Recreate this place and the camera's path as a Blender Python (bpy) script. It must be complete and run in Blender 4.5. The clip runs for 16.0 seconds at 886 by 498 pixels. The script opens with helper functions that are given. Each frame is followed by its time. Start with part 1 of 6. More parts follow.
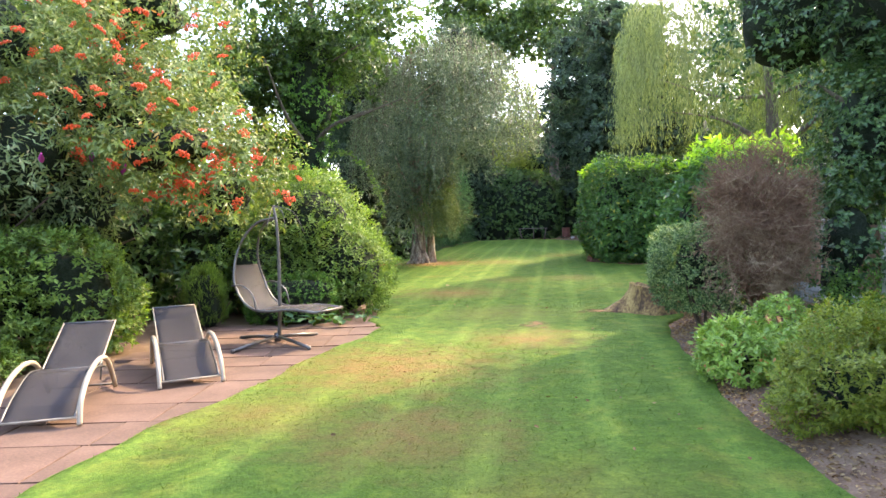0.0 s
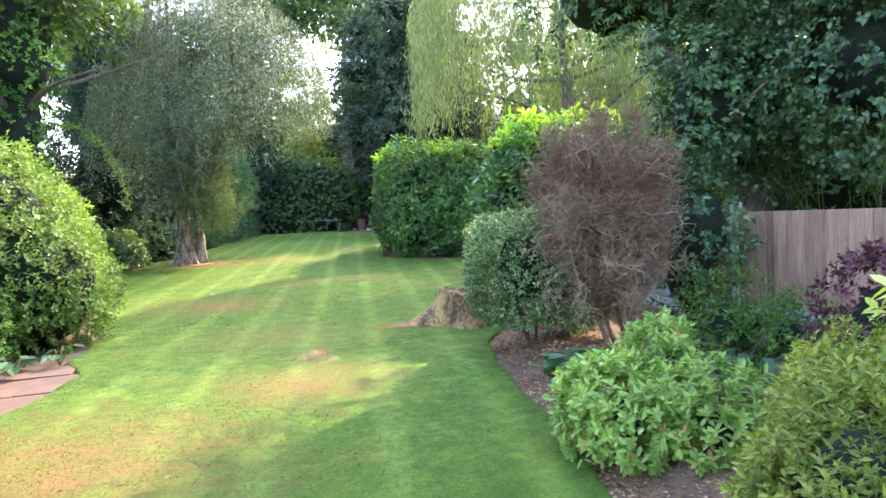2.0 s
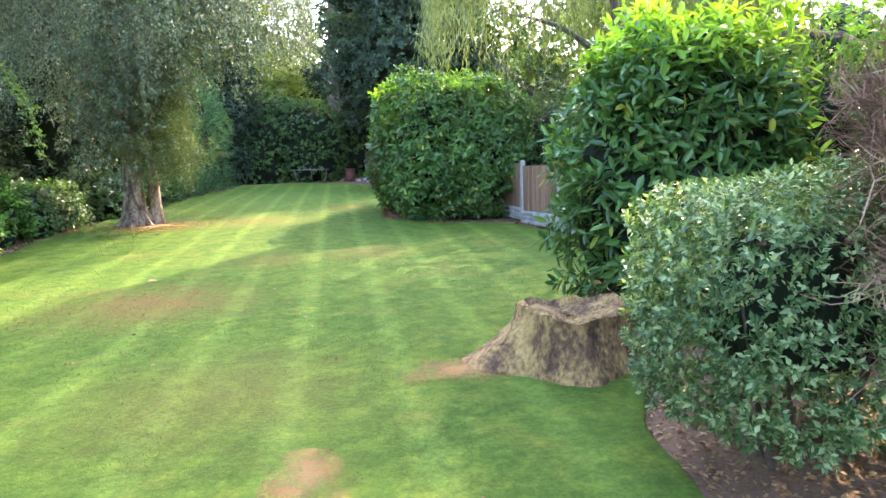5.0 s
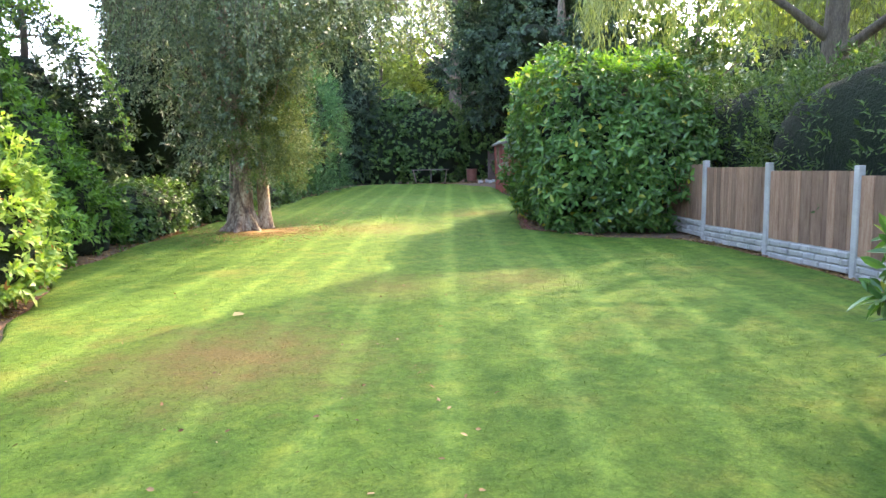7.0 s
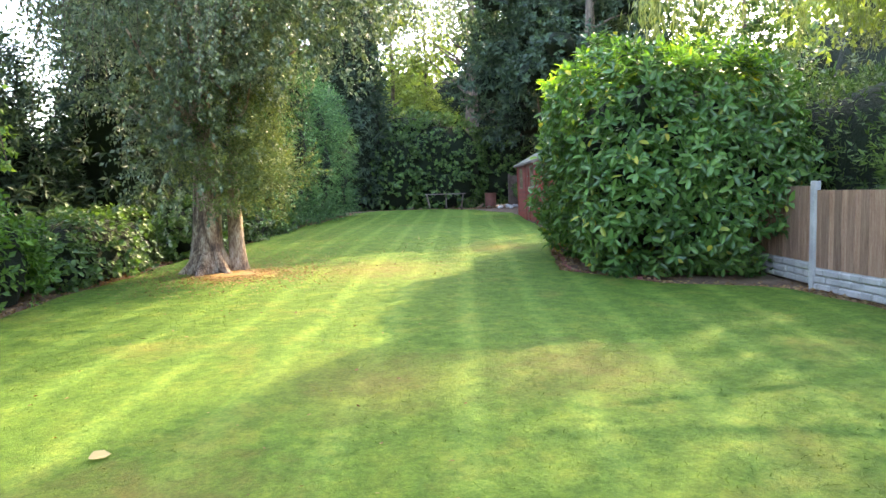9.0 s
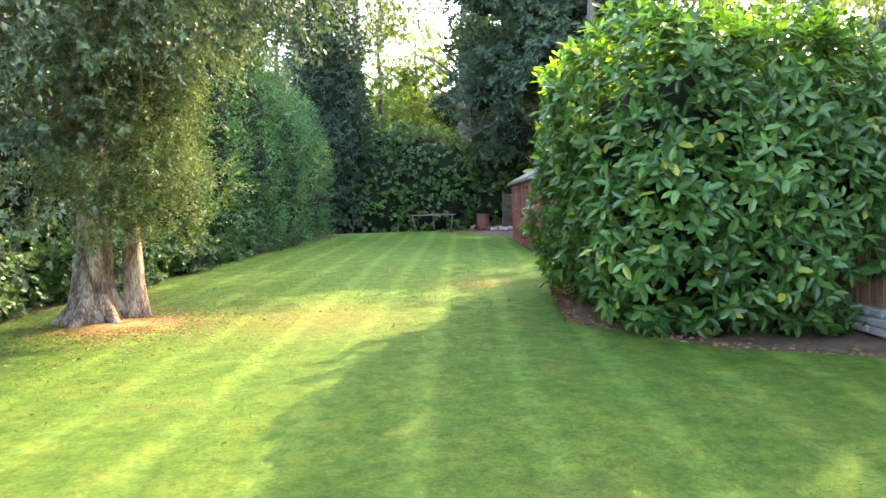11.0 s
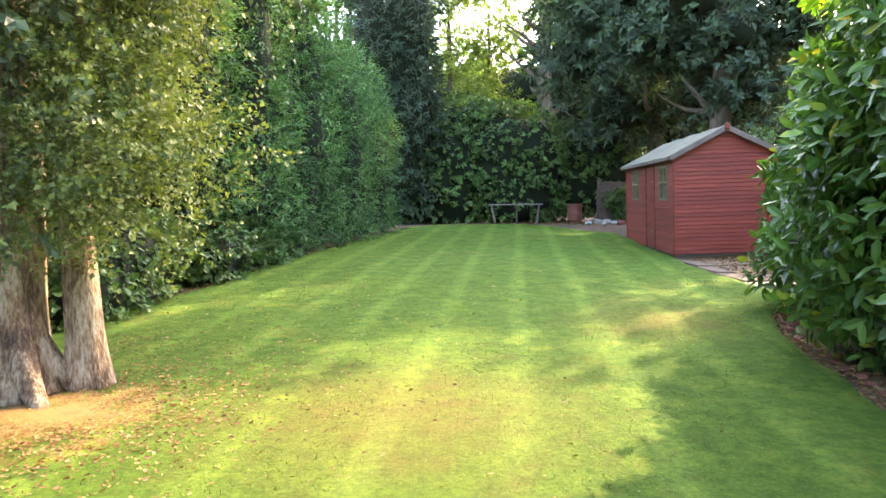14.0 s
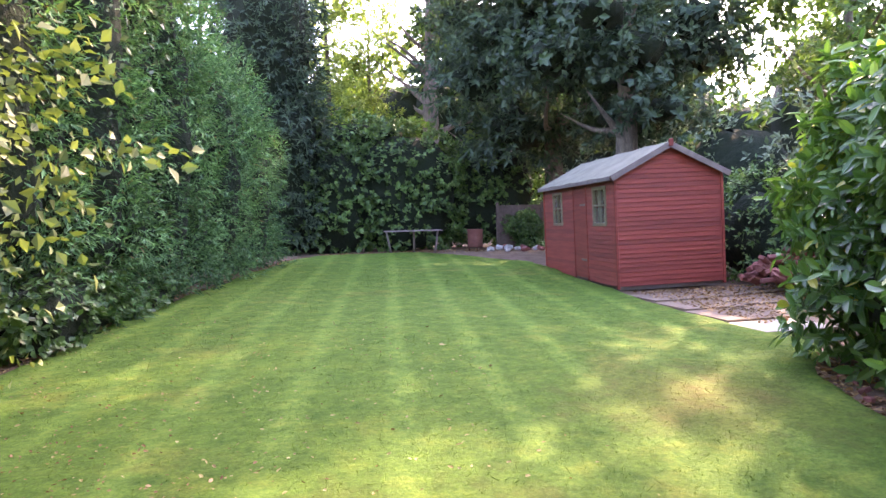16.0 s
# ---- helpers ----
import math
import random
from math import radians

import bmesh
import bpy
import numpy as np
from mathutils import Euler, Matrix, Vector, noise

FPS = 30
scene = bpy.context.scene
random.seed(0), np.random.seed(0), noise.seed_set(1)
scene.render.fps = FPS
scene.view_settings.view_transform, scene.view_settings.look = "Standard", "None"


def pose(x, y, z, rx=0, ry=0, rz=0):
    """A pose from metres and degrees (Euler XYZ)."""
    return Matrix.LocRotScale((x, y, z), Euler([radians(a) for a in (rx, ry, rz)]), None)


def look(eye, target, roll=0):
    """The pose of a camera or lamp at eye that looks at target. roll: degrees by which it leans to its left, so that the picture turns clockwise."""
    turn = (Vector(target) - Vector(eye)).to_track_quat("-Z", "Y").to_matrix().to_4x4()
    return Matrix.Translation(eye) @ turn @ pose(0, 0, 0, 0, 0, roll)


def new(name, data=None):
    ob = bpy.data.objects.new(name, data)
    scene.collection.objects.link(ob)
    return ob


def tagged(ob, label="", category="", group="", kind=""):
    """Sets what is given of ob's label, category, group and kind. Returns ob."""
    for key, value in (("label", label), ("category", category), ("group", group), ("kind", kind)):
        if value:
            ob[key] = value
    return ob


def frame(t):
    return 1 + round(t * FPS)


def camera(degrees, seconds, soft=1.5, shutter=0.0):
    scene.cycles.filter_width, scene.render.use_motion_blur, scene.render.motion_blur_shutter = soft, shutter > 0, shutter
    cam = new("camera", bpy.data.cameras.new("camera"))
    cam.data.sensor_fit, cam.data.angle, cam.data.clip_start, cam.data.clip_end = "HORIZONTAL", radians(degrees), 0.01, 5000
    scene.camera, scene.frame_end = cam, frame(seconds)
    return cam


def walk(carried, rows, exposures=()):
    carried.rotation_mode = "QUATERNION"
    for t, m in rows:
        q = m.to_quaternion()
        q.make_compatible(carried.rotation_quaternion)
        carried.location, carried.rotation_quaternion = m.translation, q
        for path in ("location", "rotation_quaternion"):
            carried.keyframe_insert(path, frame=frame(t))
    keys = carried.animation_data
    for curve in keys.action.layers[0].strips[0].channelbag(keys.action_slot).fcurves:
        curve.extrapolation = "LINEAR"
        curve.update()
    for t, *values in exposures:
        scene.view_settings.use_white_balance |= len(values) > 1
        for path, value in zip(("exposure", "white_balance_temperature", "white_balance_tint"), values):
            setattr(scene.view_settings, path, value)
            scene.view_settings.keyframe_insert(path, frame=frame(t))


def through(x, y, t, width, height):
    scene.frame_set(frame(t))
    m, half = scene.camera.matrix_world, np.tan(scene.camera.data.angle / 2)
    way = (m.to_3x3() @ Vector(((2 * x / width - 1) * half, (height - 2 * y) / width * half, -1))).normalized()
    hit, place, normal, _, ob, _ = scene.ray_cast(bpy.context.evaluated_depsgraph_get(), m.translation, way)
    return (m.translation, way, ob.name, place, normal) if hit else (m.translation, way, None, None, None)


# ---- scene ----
cam = camera(68.3, 16.0)
METRES, EYE, TILT, LEAN, TURN = 23.0, 1.54, 0.0, 0.0, 0.0
ROWS = [
    (0.0, 0.0, 0.0, 0.0, -0.04, -1.47, 1.69),
    (0.5, 0.0052, 0.0298, 0.0011, -2.28, -1.49, 1.84),
    (1.0, 0.0115, 0.0618, -0.0001, -7.23, -1.53, 2.07),
    (1.5, 0.0198, 0.0917, 0.0, -13.46, -2.05, 2.4),
    (2.0, 0.0268, 0.122, 0.0004, -17.7, -2.87, 2.54),
    (2.5, 0.0326, 0.1531, 0.0015, -20.91, -4.46, 2.72),
    (3.0, 0.0402, 0.1837, 0.0027, -23.72, -5.93, 2.59),
    (3.5, 0.0421, 0.2139, 0.0024, -24.6, -6.44, 2.3),
    (4.0, 0.0439, 0.2414, 0.0029, -24.07, -6.67, 2.24),
    (4.5, 0.0458, 0.2703, 0.0045, -22.02, -7.03, 2.02),
    (5.0, 0.0465, 0.2992, 0.0059, -19.08, -7.38, 1.81),
    (7.5, 0.0563, 0.4606, 0.0054, -8.2, -6.69, 1.26),
    (8.0, 0.0614, 0.4934, 0.0068, -7.86, -6.05, 1.45),
    (8.5, 0.0662, 0.527, 0.0064, -7.72, -5.57, 1.51),
    (9.0, 0.0738, 0.5606, 0.0067, -7.85, -4.95, 1.58),
    (11.5, 0.1167, 0.7162, 0.0087, -8.06, -3.12, 1.39),
    (12.0, 0.1196, 0.7475, 0.0097, -7.37, -3.09, 1.03),
    (12.5, 0.1175, 0.7813, 0.01, -5.97, -3.06, 0.74),
    (13.0, 0.1126, 0.815, 0.01, -4.63, -3.19, 0.52),
    (13.5, 0.1011, 0.8421, 0.0107, -3.74, -3.87, 0.39),
    (14.0, 0.0902, 0.8736, 0.0114, -3.21, -4.28, 0.6),
    (14.5, 0.0822, 0.9038, 0.014, -3.79, -4.24, 0.82),
    (15.0, 0.076, 0.9333, 0.0153, -6.54, -3.91, 0.99),
    (15.5, 0.0729, 0.9596, 0.0156, -11.04, -3.35, 1.28),
    (16.0, 0.0678, 0.9797, 0.0157, -14.61, -2.41, 1.42),
]
EXPOSURES = [(0.0, 3.12, 6800, 20), (1.5, 3.33, 6300, 22), (3.0, 3.62, 6100, 24), (5.0, 3.58, 6300, 24), (9.0, 3.66, 6800, 22), (12.5, 3.92, 6900, 20), (14.0, 3.8, 7100, 20), (15.0, 3.72, 7000, 26), (16.0, 3.8, 6500, 42)]
walk(cam, [(t, pose(0, 0, EYE, TILT, LEAN, TURN) @ pose(METRES * x, METRES * y, METRES * z, 90 + pitch, roll, yaw)) for t, x, y, z, yaw, pitch, roll in ROWS], EXPOSURES)

# ---- light ----
SUN_AZ, SUN_EL = radians(45), radians(37)
world = bpy.data.worlds.new("sky")
scene.world = world
world.use_nodes = True
wn = world.node_tree
sky = wn.nodes.new("ShaderNodeTexSky")
sky.sky_type, sky.sun_disc, sky.sun_elevation, sky.sun_rotation = "NISHITA", False, SUN_EL, SUN_AZ
sky.air_density, sky.dust_density = 1.2, 2.0
wn.links.new(sky.outputs[0], wn.nodes["Background"].inputs[0])
wn.nodes["Background"].inputs[1].default_value = 0.15
sun = new("sun", bpy.data.lights.new("sun", "SUN"))
sun.data.energy, sun.data.angle, sun.data.color = 1.35, radians(0.6), (1.0, 0.82, 0.46)
to_sun = Vector((math.cos(SUN_EL) * math.sin(SUN_AZ), math.cos(SUN_EL) * math.cos(SUN_AZ), math.sin(SUN_EL)))
sun.matrix_world = look(to_sun * 60, (0, 0, 0))


# ---- materials ----
def links(mat):
    mat.use_nodes = True
    t = mat.node_tree
    return t, t.nodes["Principled BSDF"], t.nodes["Material Output"]


def node(t, kind, **vals):
    n = t.nodes.new(kind)
    for k, v in vals.items():
        n.inputs[k].default_value = v
    return n


def ramp(t, source, stops):
    r = t.nodes.new("ShaderNodeValToRGB")
    e = r.color_ramp.elements
    while len(e) < len(stops):
        e.new(0.5)
    for el, (p, c) in zip(e, stops):
        el.position, el.color = p, (*c, 1)
    t.links.new(source, r.inputs[0])
    return r


def noise_tex(t, scale, detail=4, coord=None, rough=0.6):
    n = node(t, "ShaderNodeTexNoise", Scale=scale, Detail=detail, Roughness=rough)
    if coord is None:
        coord = t.nodes.new("ShaderNodeTexCoord").outputs["Object"]
    t.links.new(coord, n.inputs["Vector"])
    return n


def mix(t, fac, a, b, mode="MIX"):
    m = t.nodes.new("ShaderNodeMixRGB")
    m.blend_type = mode
    for i, v in ((0, fac), (1, a), (2, b)):
        if isinstance(v, bpy.types.NodeSocket):
            t.links.new(v, m.inputs[i])
        else:
            m.inputs[i].default_value = v if i == 0 else (*v, 1)
    return m.outputs[0]


def bump(t, bsdf, height, strength=0.3, distance=0.02):
    b = node(t, "ShaderNodeBump", Strength=strength, Distance=distance)
    t.links.new(height, b.inputs["Height"])
    t.links.new(b.outputs[0], bsdf.inputs["Normal"])


def leaf_mat(name, dark, mid, light, rough=0.45, through=0.35, odd=None, patches=(0.9, 0.62, 1.25)):
    """Leaf: colour by leaf and by patch of the plant, some light passes through it."""
    m = bpy.data.materials.new(name)
    t, b, out = links(m)
    geo = t.nodes.new("ShaderNodeNewGeometry")
    stops = [(0.0, dark), (0.45, mid), (0.95, light)]
    if odd:
        stops[-1] = (0.96, light)
        stops.append((0.998, odd))
    r = ramp(t, geo.outputs["Random Per Island"], stops)
    size, lo, hi = patches
    n = noise_tex(t, size, 3)
    patch = ramp(t, n.outputs[0], [(0.3, (lo, 1.1 * lo, lo)), (0.7, (hi, 0.96 * hi, 0.84 * hi))])
    col = mix(t, 1.0, r.outputs[0], patch.outputs[0], "MULTIPLY")
    t.links.new(col, b.inputs["Base Color"])
    b.inputs["Roughness"].default_value = rough
    b.inputs["Specular IOR Level"].default_value = 0.4
    tr = t.nodes.new("ShaderNodeBsdfTranslucent")
    t.links.new(mix(t, 1.0, col, (1.5, 1.6, 0.6), "MULTIPLY"), tr.inputs[0])
    ms = t.nodes.new("ShaderNodeMixShader")
    ms.inputs[0].default_value = through
    t.links.new(b.outputs[0], ms.inputs[1])
    t.links.new(tr.outputs[0], ms.inputs[2])
    t.links.new(ms.outputs[0], out.inputs["Surface"])
    return m


def rough_mat(name, stops, scale=6, fine=60, rough=0.85, relief=0.4, dist=0.02, metal=0.0, stretch=(1, 1, 1), vary=0.0):
    """Two-scale noise colour with relief; vary: how far pieces differ."""
    m = bpy.data.materials.new(name)
    t, b, _ = links(m)
    tc = t.nodes.new("ShaderNodeTexCoord")
    mp = node(t, "ShaderNodeMapping", Scale=stretch)
    t.links.new(tc.outputs["Object"], mp.inputs[0])
    n1 = noise_tex(t, scale, 5, mp.outputs[0])
    n2 = noise_tex(t, fine, 4, mp.outputs[0])
    f = mix(t, 0.4, n1.outputs[0], n2.outputs[0])
    col = ramp(t, f, stops).outputs[0]
    if vary:
        oi = t.nodes.new("ShaderNodeObjectInfo")
        rr = ramp(t, oi.outputs["Random"], [(0, (1 - vary,) * 3), (1, (1 + vary, 1 + vary * 0.9, 1 + vary * 0.8))])
        col = mix(t, 1.0, col, rr.outputs[0], "MULTIPLY")
    t.links.new(col, b.inputs["Base Color"])
    b.inputs["Roughness"].default_value, b.inputs["Metallic"].default_value = rough, metal
    bump(t, b, f, relief, dist)
    return m


def lawn_mat():
    """Mown grass: pale mowing lines, tufts, and worn dry spots."""
    m = bpy.data.materials.new("mown grass")
    t, b, out = links(m)
    tc = t.nodes.new("ShaderNodeTexCoord")
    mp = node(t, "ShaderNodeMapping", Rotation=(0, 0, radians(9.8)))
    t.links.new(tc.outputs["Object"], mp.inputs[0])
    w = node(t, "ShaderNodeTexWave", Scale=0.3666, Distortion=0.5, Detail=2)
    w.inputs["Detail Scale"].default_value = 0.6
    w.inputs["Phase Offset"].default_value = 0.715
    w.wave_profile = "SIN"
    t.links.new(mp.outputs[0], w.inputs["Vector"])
    n1 = noise_tex(t, 0.8, 5)
    n2 = noise_tex(t, 34, 8, rough=0.85)
    n3 = noise_tex(t, 3.2, 5)
    n4 = noise_tex(t, 1.7, 3)
    # sheen of the grass nap, put into the colour as pale mowing lines
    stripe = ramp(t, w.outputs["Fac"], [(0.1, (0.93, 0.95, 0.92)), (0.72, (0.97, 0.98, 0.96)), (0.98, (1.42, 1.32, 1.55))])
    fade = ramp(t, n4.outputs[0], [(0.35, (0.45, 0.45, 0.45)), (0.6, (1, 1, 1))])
    base = ramp(t, n3.outputs[0], [(0.3, (0.074, 0.152, 0.02)), (0.5, (0.106, 0.196, 0.026)), (0.7, (0.155, 0.228, 0.032))])
    fine = ramp(t, n2.outputs[0], [(0.32, (0.55, 0.6, 0.52)), (0.5, (1, 1, 1)), (0.68, (1.6, 1.5, 1.4))])
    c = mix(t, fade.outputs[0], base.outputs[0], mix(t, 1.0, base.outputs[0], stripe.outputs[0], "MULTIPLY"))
    n5 = noise_tex(t, 9, 6, rough=0.75)
    tuft = ramp(t, n5.outputs[0], [(0.34, (0.68, 0.74, 0.66)), (0.5, (1, 1, 1)), (0.66, (1.32, 1.24, 1.15))])
    c = mix(t, 1.0, c, tuft.outputs[0], "MULTIPLY")
    # worn spots: place, reach, strength
    wear = ramp(t, n1.outputs[0], [(0.55, (0, 0, 0)), (0.75, (0.3, 0.3, 0.3))]).outputs[0]
    for x, y, reach, k in ((-0.7, 7.5, 1.5, 0.95), (-0.3, 5.0, 1.0, 0.8), (-1.6, 5.6, 0.9, 0.6), (1.15, 9.0, 0.9, 0.85), (0.2, 15.5, 1.3, 0.8),
                           (1.8, 18.2, 0.9, 0.4), (3.6, 18.3, 0.8, 0.45), (2.0, 24.5, 1.4, 0.5), (4.9, 27.1, 1.0, 0.5), (1.0, 11.8, 1.2, 0.35), (0.6, 3.6, 0.9, 0.35)):
        d = node(t, "ShaderNodeVectorMath")
        d.operation = "DISTANCE"
        t.links.new(tc.outputs["Object"], d.inputs[0])
        d.inputs[1].default_value = (x, y, 0.2)
        e = node(t, "ShaderNodeMath")
        e.operation = "MULTIPLY_ADD"
        t.links.new(n3.outputs[0], e.inputs[0])
        e.inputs[1].default_value = 2.2 * reach
        t.links.new(d.outputs["Value"], e.inputs[2])
        spot = ramp(t, e.outputs[0], [(0.0, (k, k, k)), (1.0, (0, 0, 0))])
        near = node(t, "ShaderNodeMath")
        near.operation = "MULTIPLY_ADD"
        t.links.new(e.outputs[0], near.inputs[0])
        near.inputs[1].default_value, near.inputs[2].default_value = 0.8 / reach, -0.85
        t.links.new(near.outputs[0], spot.inputs[0])
        wear = mix(t, 1.0, wear, spot.outputs[0], "LIGHTEN")
    c = mix(t, wear, c, (0.28, 0.175, 0.06))
    c = mix(t, 0.85, c, fine.outputs[0], "MULTIPLY")
    t.links.new(c, b.inputs["Base Color"])
    b.inputs["Roughness"].default_value = 0.8
    b.inputs["Specular IOR Level"].default_value = 0.2
    bump(t, b, n2.outputs[0], 0.8, 0.025)
    tr = t.nodes.new("ShaderNodeBsdfTranslucent")
    t.links.new(mix(t, 1.0, c, (1.4, 1.4, 0.6), "MULTIPLY"), tr.inputs[0])
    ms = t.nodes.new("ShaderNodeMixShader")
    ms.inputs[0].default_value = 0.25
    t.links.new(b.outputs[0], ms.inputs[1])
    t.links.new(tr.outputs[0], ms.inputs[2])
    t.links.new(ms.outputs[0], out.inputs["Surface"])
    return m


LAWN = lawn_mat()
SOIL = rough_mat("dry soil", [(0.3, (0.075, 0.043, 0.024)), (0.5, (0.15, 0.09, 0.052)), (0.7, (0.27, 0.185, 0.12))], 3, 50, 0.95, 0.8, 0.04)
PAVING = rough_mat("red sandstone paving", [(0.3, (0.055, 0.033, 0.024)), (0.48, (0.115, 0.066, 0.046)), (0.72, (0.19, 0.115, 0.082))], 1.6, 45, 0.85, 0.35, 0.01, vary=0.12)
CONCRETE = rough_mat("grey concrete", [(0.3, (0.28, 0.27, 0.25)), (0.55, (0.42, 0.41, 0.38)), (0.75, (0.55, 0.54, 0.5))], 4, 70, 0.9, 0.35, 0.01, vary=0.08)
FENCE_WOOD = rough_mat("weathered brown fence wood", [(0.3, (0.15, 0.078, 0.045)), (0.5, (0.285, 0.165, 0.106)), (0.72, (0.41, 0.27, 0.18))], 5, 40, 0.85, 0.35, 0.006, stretch=(6, 6, 0.5), vary=0.3)
RED_PAINT = rough_mat("faded red painted timber", [(0.3, (0.15, 0.025, 0.017)), (0.5, (0.27, 0.042, 0.027)), (0.66, (0.33, 0.062, 0.04)), (0.78, (0.45, 0.2, 0.14))], 3, 45, 0.6, 0.3, 0.004, stretch=(0.5, 0.5, 6), vary=0.2)
FELT = rough_mat("grey brown mineral roofing felt", [(0.3, (0.12, 0.115, 0.075)), (0.55, (0.2, 0.19, 0.13)), (0.75, (0.3, 0.28, 0.2))], 3, 90, 0.95, 0.4, 0.004)
TRIM = rough_mat("grey brown timber trim", [(0.3, (0.12, 0.09, 0.08)), (0.6, (0.22, 0.17, 0.15)), (0.75, (0.3, 0.25, 0.22))], 5, 50, 0.7, 0.2, 0.003)
OLIVE_FRAME = rough_mat("stained yellow brown window frame", [(0.3, (0.14, 0.1, 0.06)), (0.6, (0.25, 0.19, 0.11)), (0.75, (0.33, 0.26, 0.16))], 8, 60, 0.6, 0.2, 0.003)
BARK = rough_mat("grey brown bark", [(0.3, (0.05, 0.04, 0.03)), (0.5, (0.13, 0.105, 0.08)), (0.72, (0.26, 0.22, 0.17))], 5, 30, 0.95, 1.0, 0.04, stretch=(2.5, 2.5, 0.6))
BIRCH_BARK = rough_mat("flaking pale birch bark", [(0.4, (0.07, 0.045, 0.032)), (0.48, (0.2, 0.13, 0.085)), (0.56, (0.4, 0.31, 0.22)), (0.68, (0.62, 0.55, 0.46))], 4, 24, 0.9, 1.0, 0.05, stretch=(2.0, 2.0, 0.6))
STUMP = rough_mat("sawn stump wood", [(0.34, (0.05, 0.028, 0.016)), (0.45, (0.16, 0.09, 0.042)), (0.55, (0.38, 0.24, 0.085)), (0.68, (0.58, 0.4, 0.15))], 3.2, 20, 0.95, 1.0, 0.08, stretch=(1.6, 1.6, 0.9))
TWIG = rough_mat("dead brown twig bark", [(0.3, (0.095, 0.048, 0.028)), (0.5, (0.19, 0.105, 0.062)), (0.72, (0.38, 0.25, 0.15))], 2.5, 20, 0.95, 0.2, 0.005)
PALE_TWIG = rough_mat("pale dry twig bark", [(0.3, (0.18, 0.105, 0.06)), (0.5, (0.3, 0.2, 0.12)), (0.72, (0.48, 0.36, 0.23))], 4, 30, 0.95, 0.2, 0.005)
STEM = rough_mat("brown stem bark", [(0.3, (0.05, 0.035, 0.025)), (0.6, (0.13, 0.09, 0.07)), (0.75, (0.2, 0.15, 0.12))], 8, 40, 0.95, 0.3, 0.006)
# near black: the shade deep in the foliage is put into this colour
CORE_SHADE = rough_mat("leaf core with inner shade in its colour", [(0.3, (0.005, 0.009, 0.003)), (0.6, (0.012, 0.023, 0.007)), (0.75, (0.026, 0.045, 0.013))], 8, 26, 1.0, 1.0, 0.1)

LAUREL = leaf_mat("laurel leaf", (0.036, 0.098, 0.028), (0.072, 0.175, 0.045), (0.15, 0.28, 0.08), 0.28, 0.25, (0.45, 0.4, 0.06))
LAUREL_NEW = leaf_mat("young laurel leaf", (0.13, 0.27, 0.035), (0.2, 0.38, 0.045), (0.33, 0.5, 0.07), 0.4, 0.4)
DARK_IVY = leaf_mat("dark ivy leaf", (0.022, 0.06, 0.025), (0.05, 0.112, 0.04), (0.11, 0.19, 0.066), 0.35, 0.22)
IVY = leaf_mat("ivy leaf", (0.034, 0.082, 0.027), (0.07, 0.145, 0.043), (0.135, 0.23, 0.075), 0.4, 0.25)
BIRCH_LEAF = leaf_mat("birch leaf", (0.055, 0.088, 0.06), (0.11, 0.155, 0.1), (0.21, 0.26, 0.175), 0.42, 0.2)
WILLOW_LEAF = leaf_mat("willow leaf", (0.11, 0.145, 0.065), (0.17, 0.21, 0.095), (0.25, 0.3, 0.15), 0.5, 0.3)
HOSTA = leaf_mat("dull blue green broad leaf", (0.028, 0.08, 0.038), (0.05, 0.125, 0.058), (0.085, 0.175, 0.08), 0.5, 0.2, (0.3, 0.25, 0.06))
CONIFER = leaf_mat("clipped conifer spray", (0.03, 0.09, 0.042), (0.08, 0.2, 0.082), (0.17, 0.34, 0.14), 0.6, 0.2, (0.16, 0.09, 0.045), (1.3, 0.42, 1.35))
DARK_CONIFER = leaf_mat("dark conifer needle", (0.022, 0.045, 0.032), (0.042, 0.077, 0.05), (0.072, 0.12, 0.075), 0.6, 0.25)
SHRUB = leaf_mat("shrub leaf", (0.05, 0.13, 0.025), (0.09, 0.21, 0.035), (0.17, 0.32, 0.06), 0.45, 0.35)
BRIGHT = leaf_mat("bright hedge leaf", (0.07, 0.135, 0.028), (0.12, 0.205, 0.042), (0.2, 0.3, 0.07), 0.5, 0.35)
BOX_LEAF = leaf_mat("variegated privet leaf", (0.04, 0.1, 0.035), (0.095, 0.18, 0.065), (0.36, 0.45, 0.24), 0.4, 0.3)
PIERIS = leaf_mat("pale green shrub leaf", (0.15, 0.25, 0.055), (0.24, 0.37, 0.08), (0.38, 0.48, 0.14), 0.42, 0.35, (0.5, 0.2, 0.1))
GOLDEN = leaf_mat("gold green shrub leaf", (0.11, 0.15, 0.022), (0.18, 0.225, 0.03), (0.29, 0.32, 0.055), 0.5, 0.35, (0.3, 0.16, 0.06))
YELLOW = leaf_mat("yellow variegated leaf", (0.3, 0.38, 0.05), (0.48, 0.52, 0.09), (0.62, 0.62, 0.2), 0.4, 0.35)
ROWAN_LEAF = leaf_mat("rowan leaflet", (0.075, 0.13, 0.045), (0.14, 0.2, 0.07), (0.23, 0.29, 0.11), 0.5, 0.3, (0.4, 0.2, 0.06))
BUDDLEIA_LEAF = leaf_mat("grey green buddleia leaf", (0.12, 0.18, 0.09), (0.2, 0.27, 0.14), (0.32, 0.38, 0.24), 0.6, 0.3, (0.34, 0.22, 0.12))
OAK_LEAF = leaf_mat("broad tree leaf", (0.032, 0.068, 0.024), (0.062, 0.118, 0.034), (0.115, 0.185, 0.052), 0.45, 0.35)
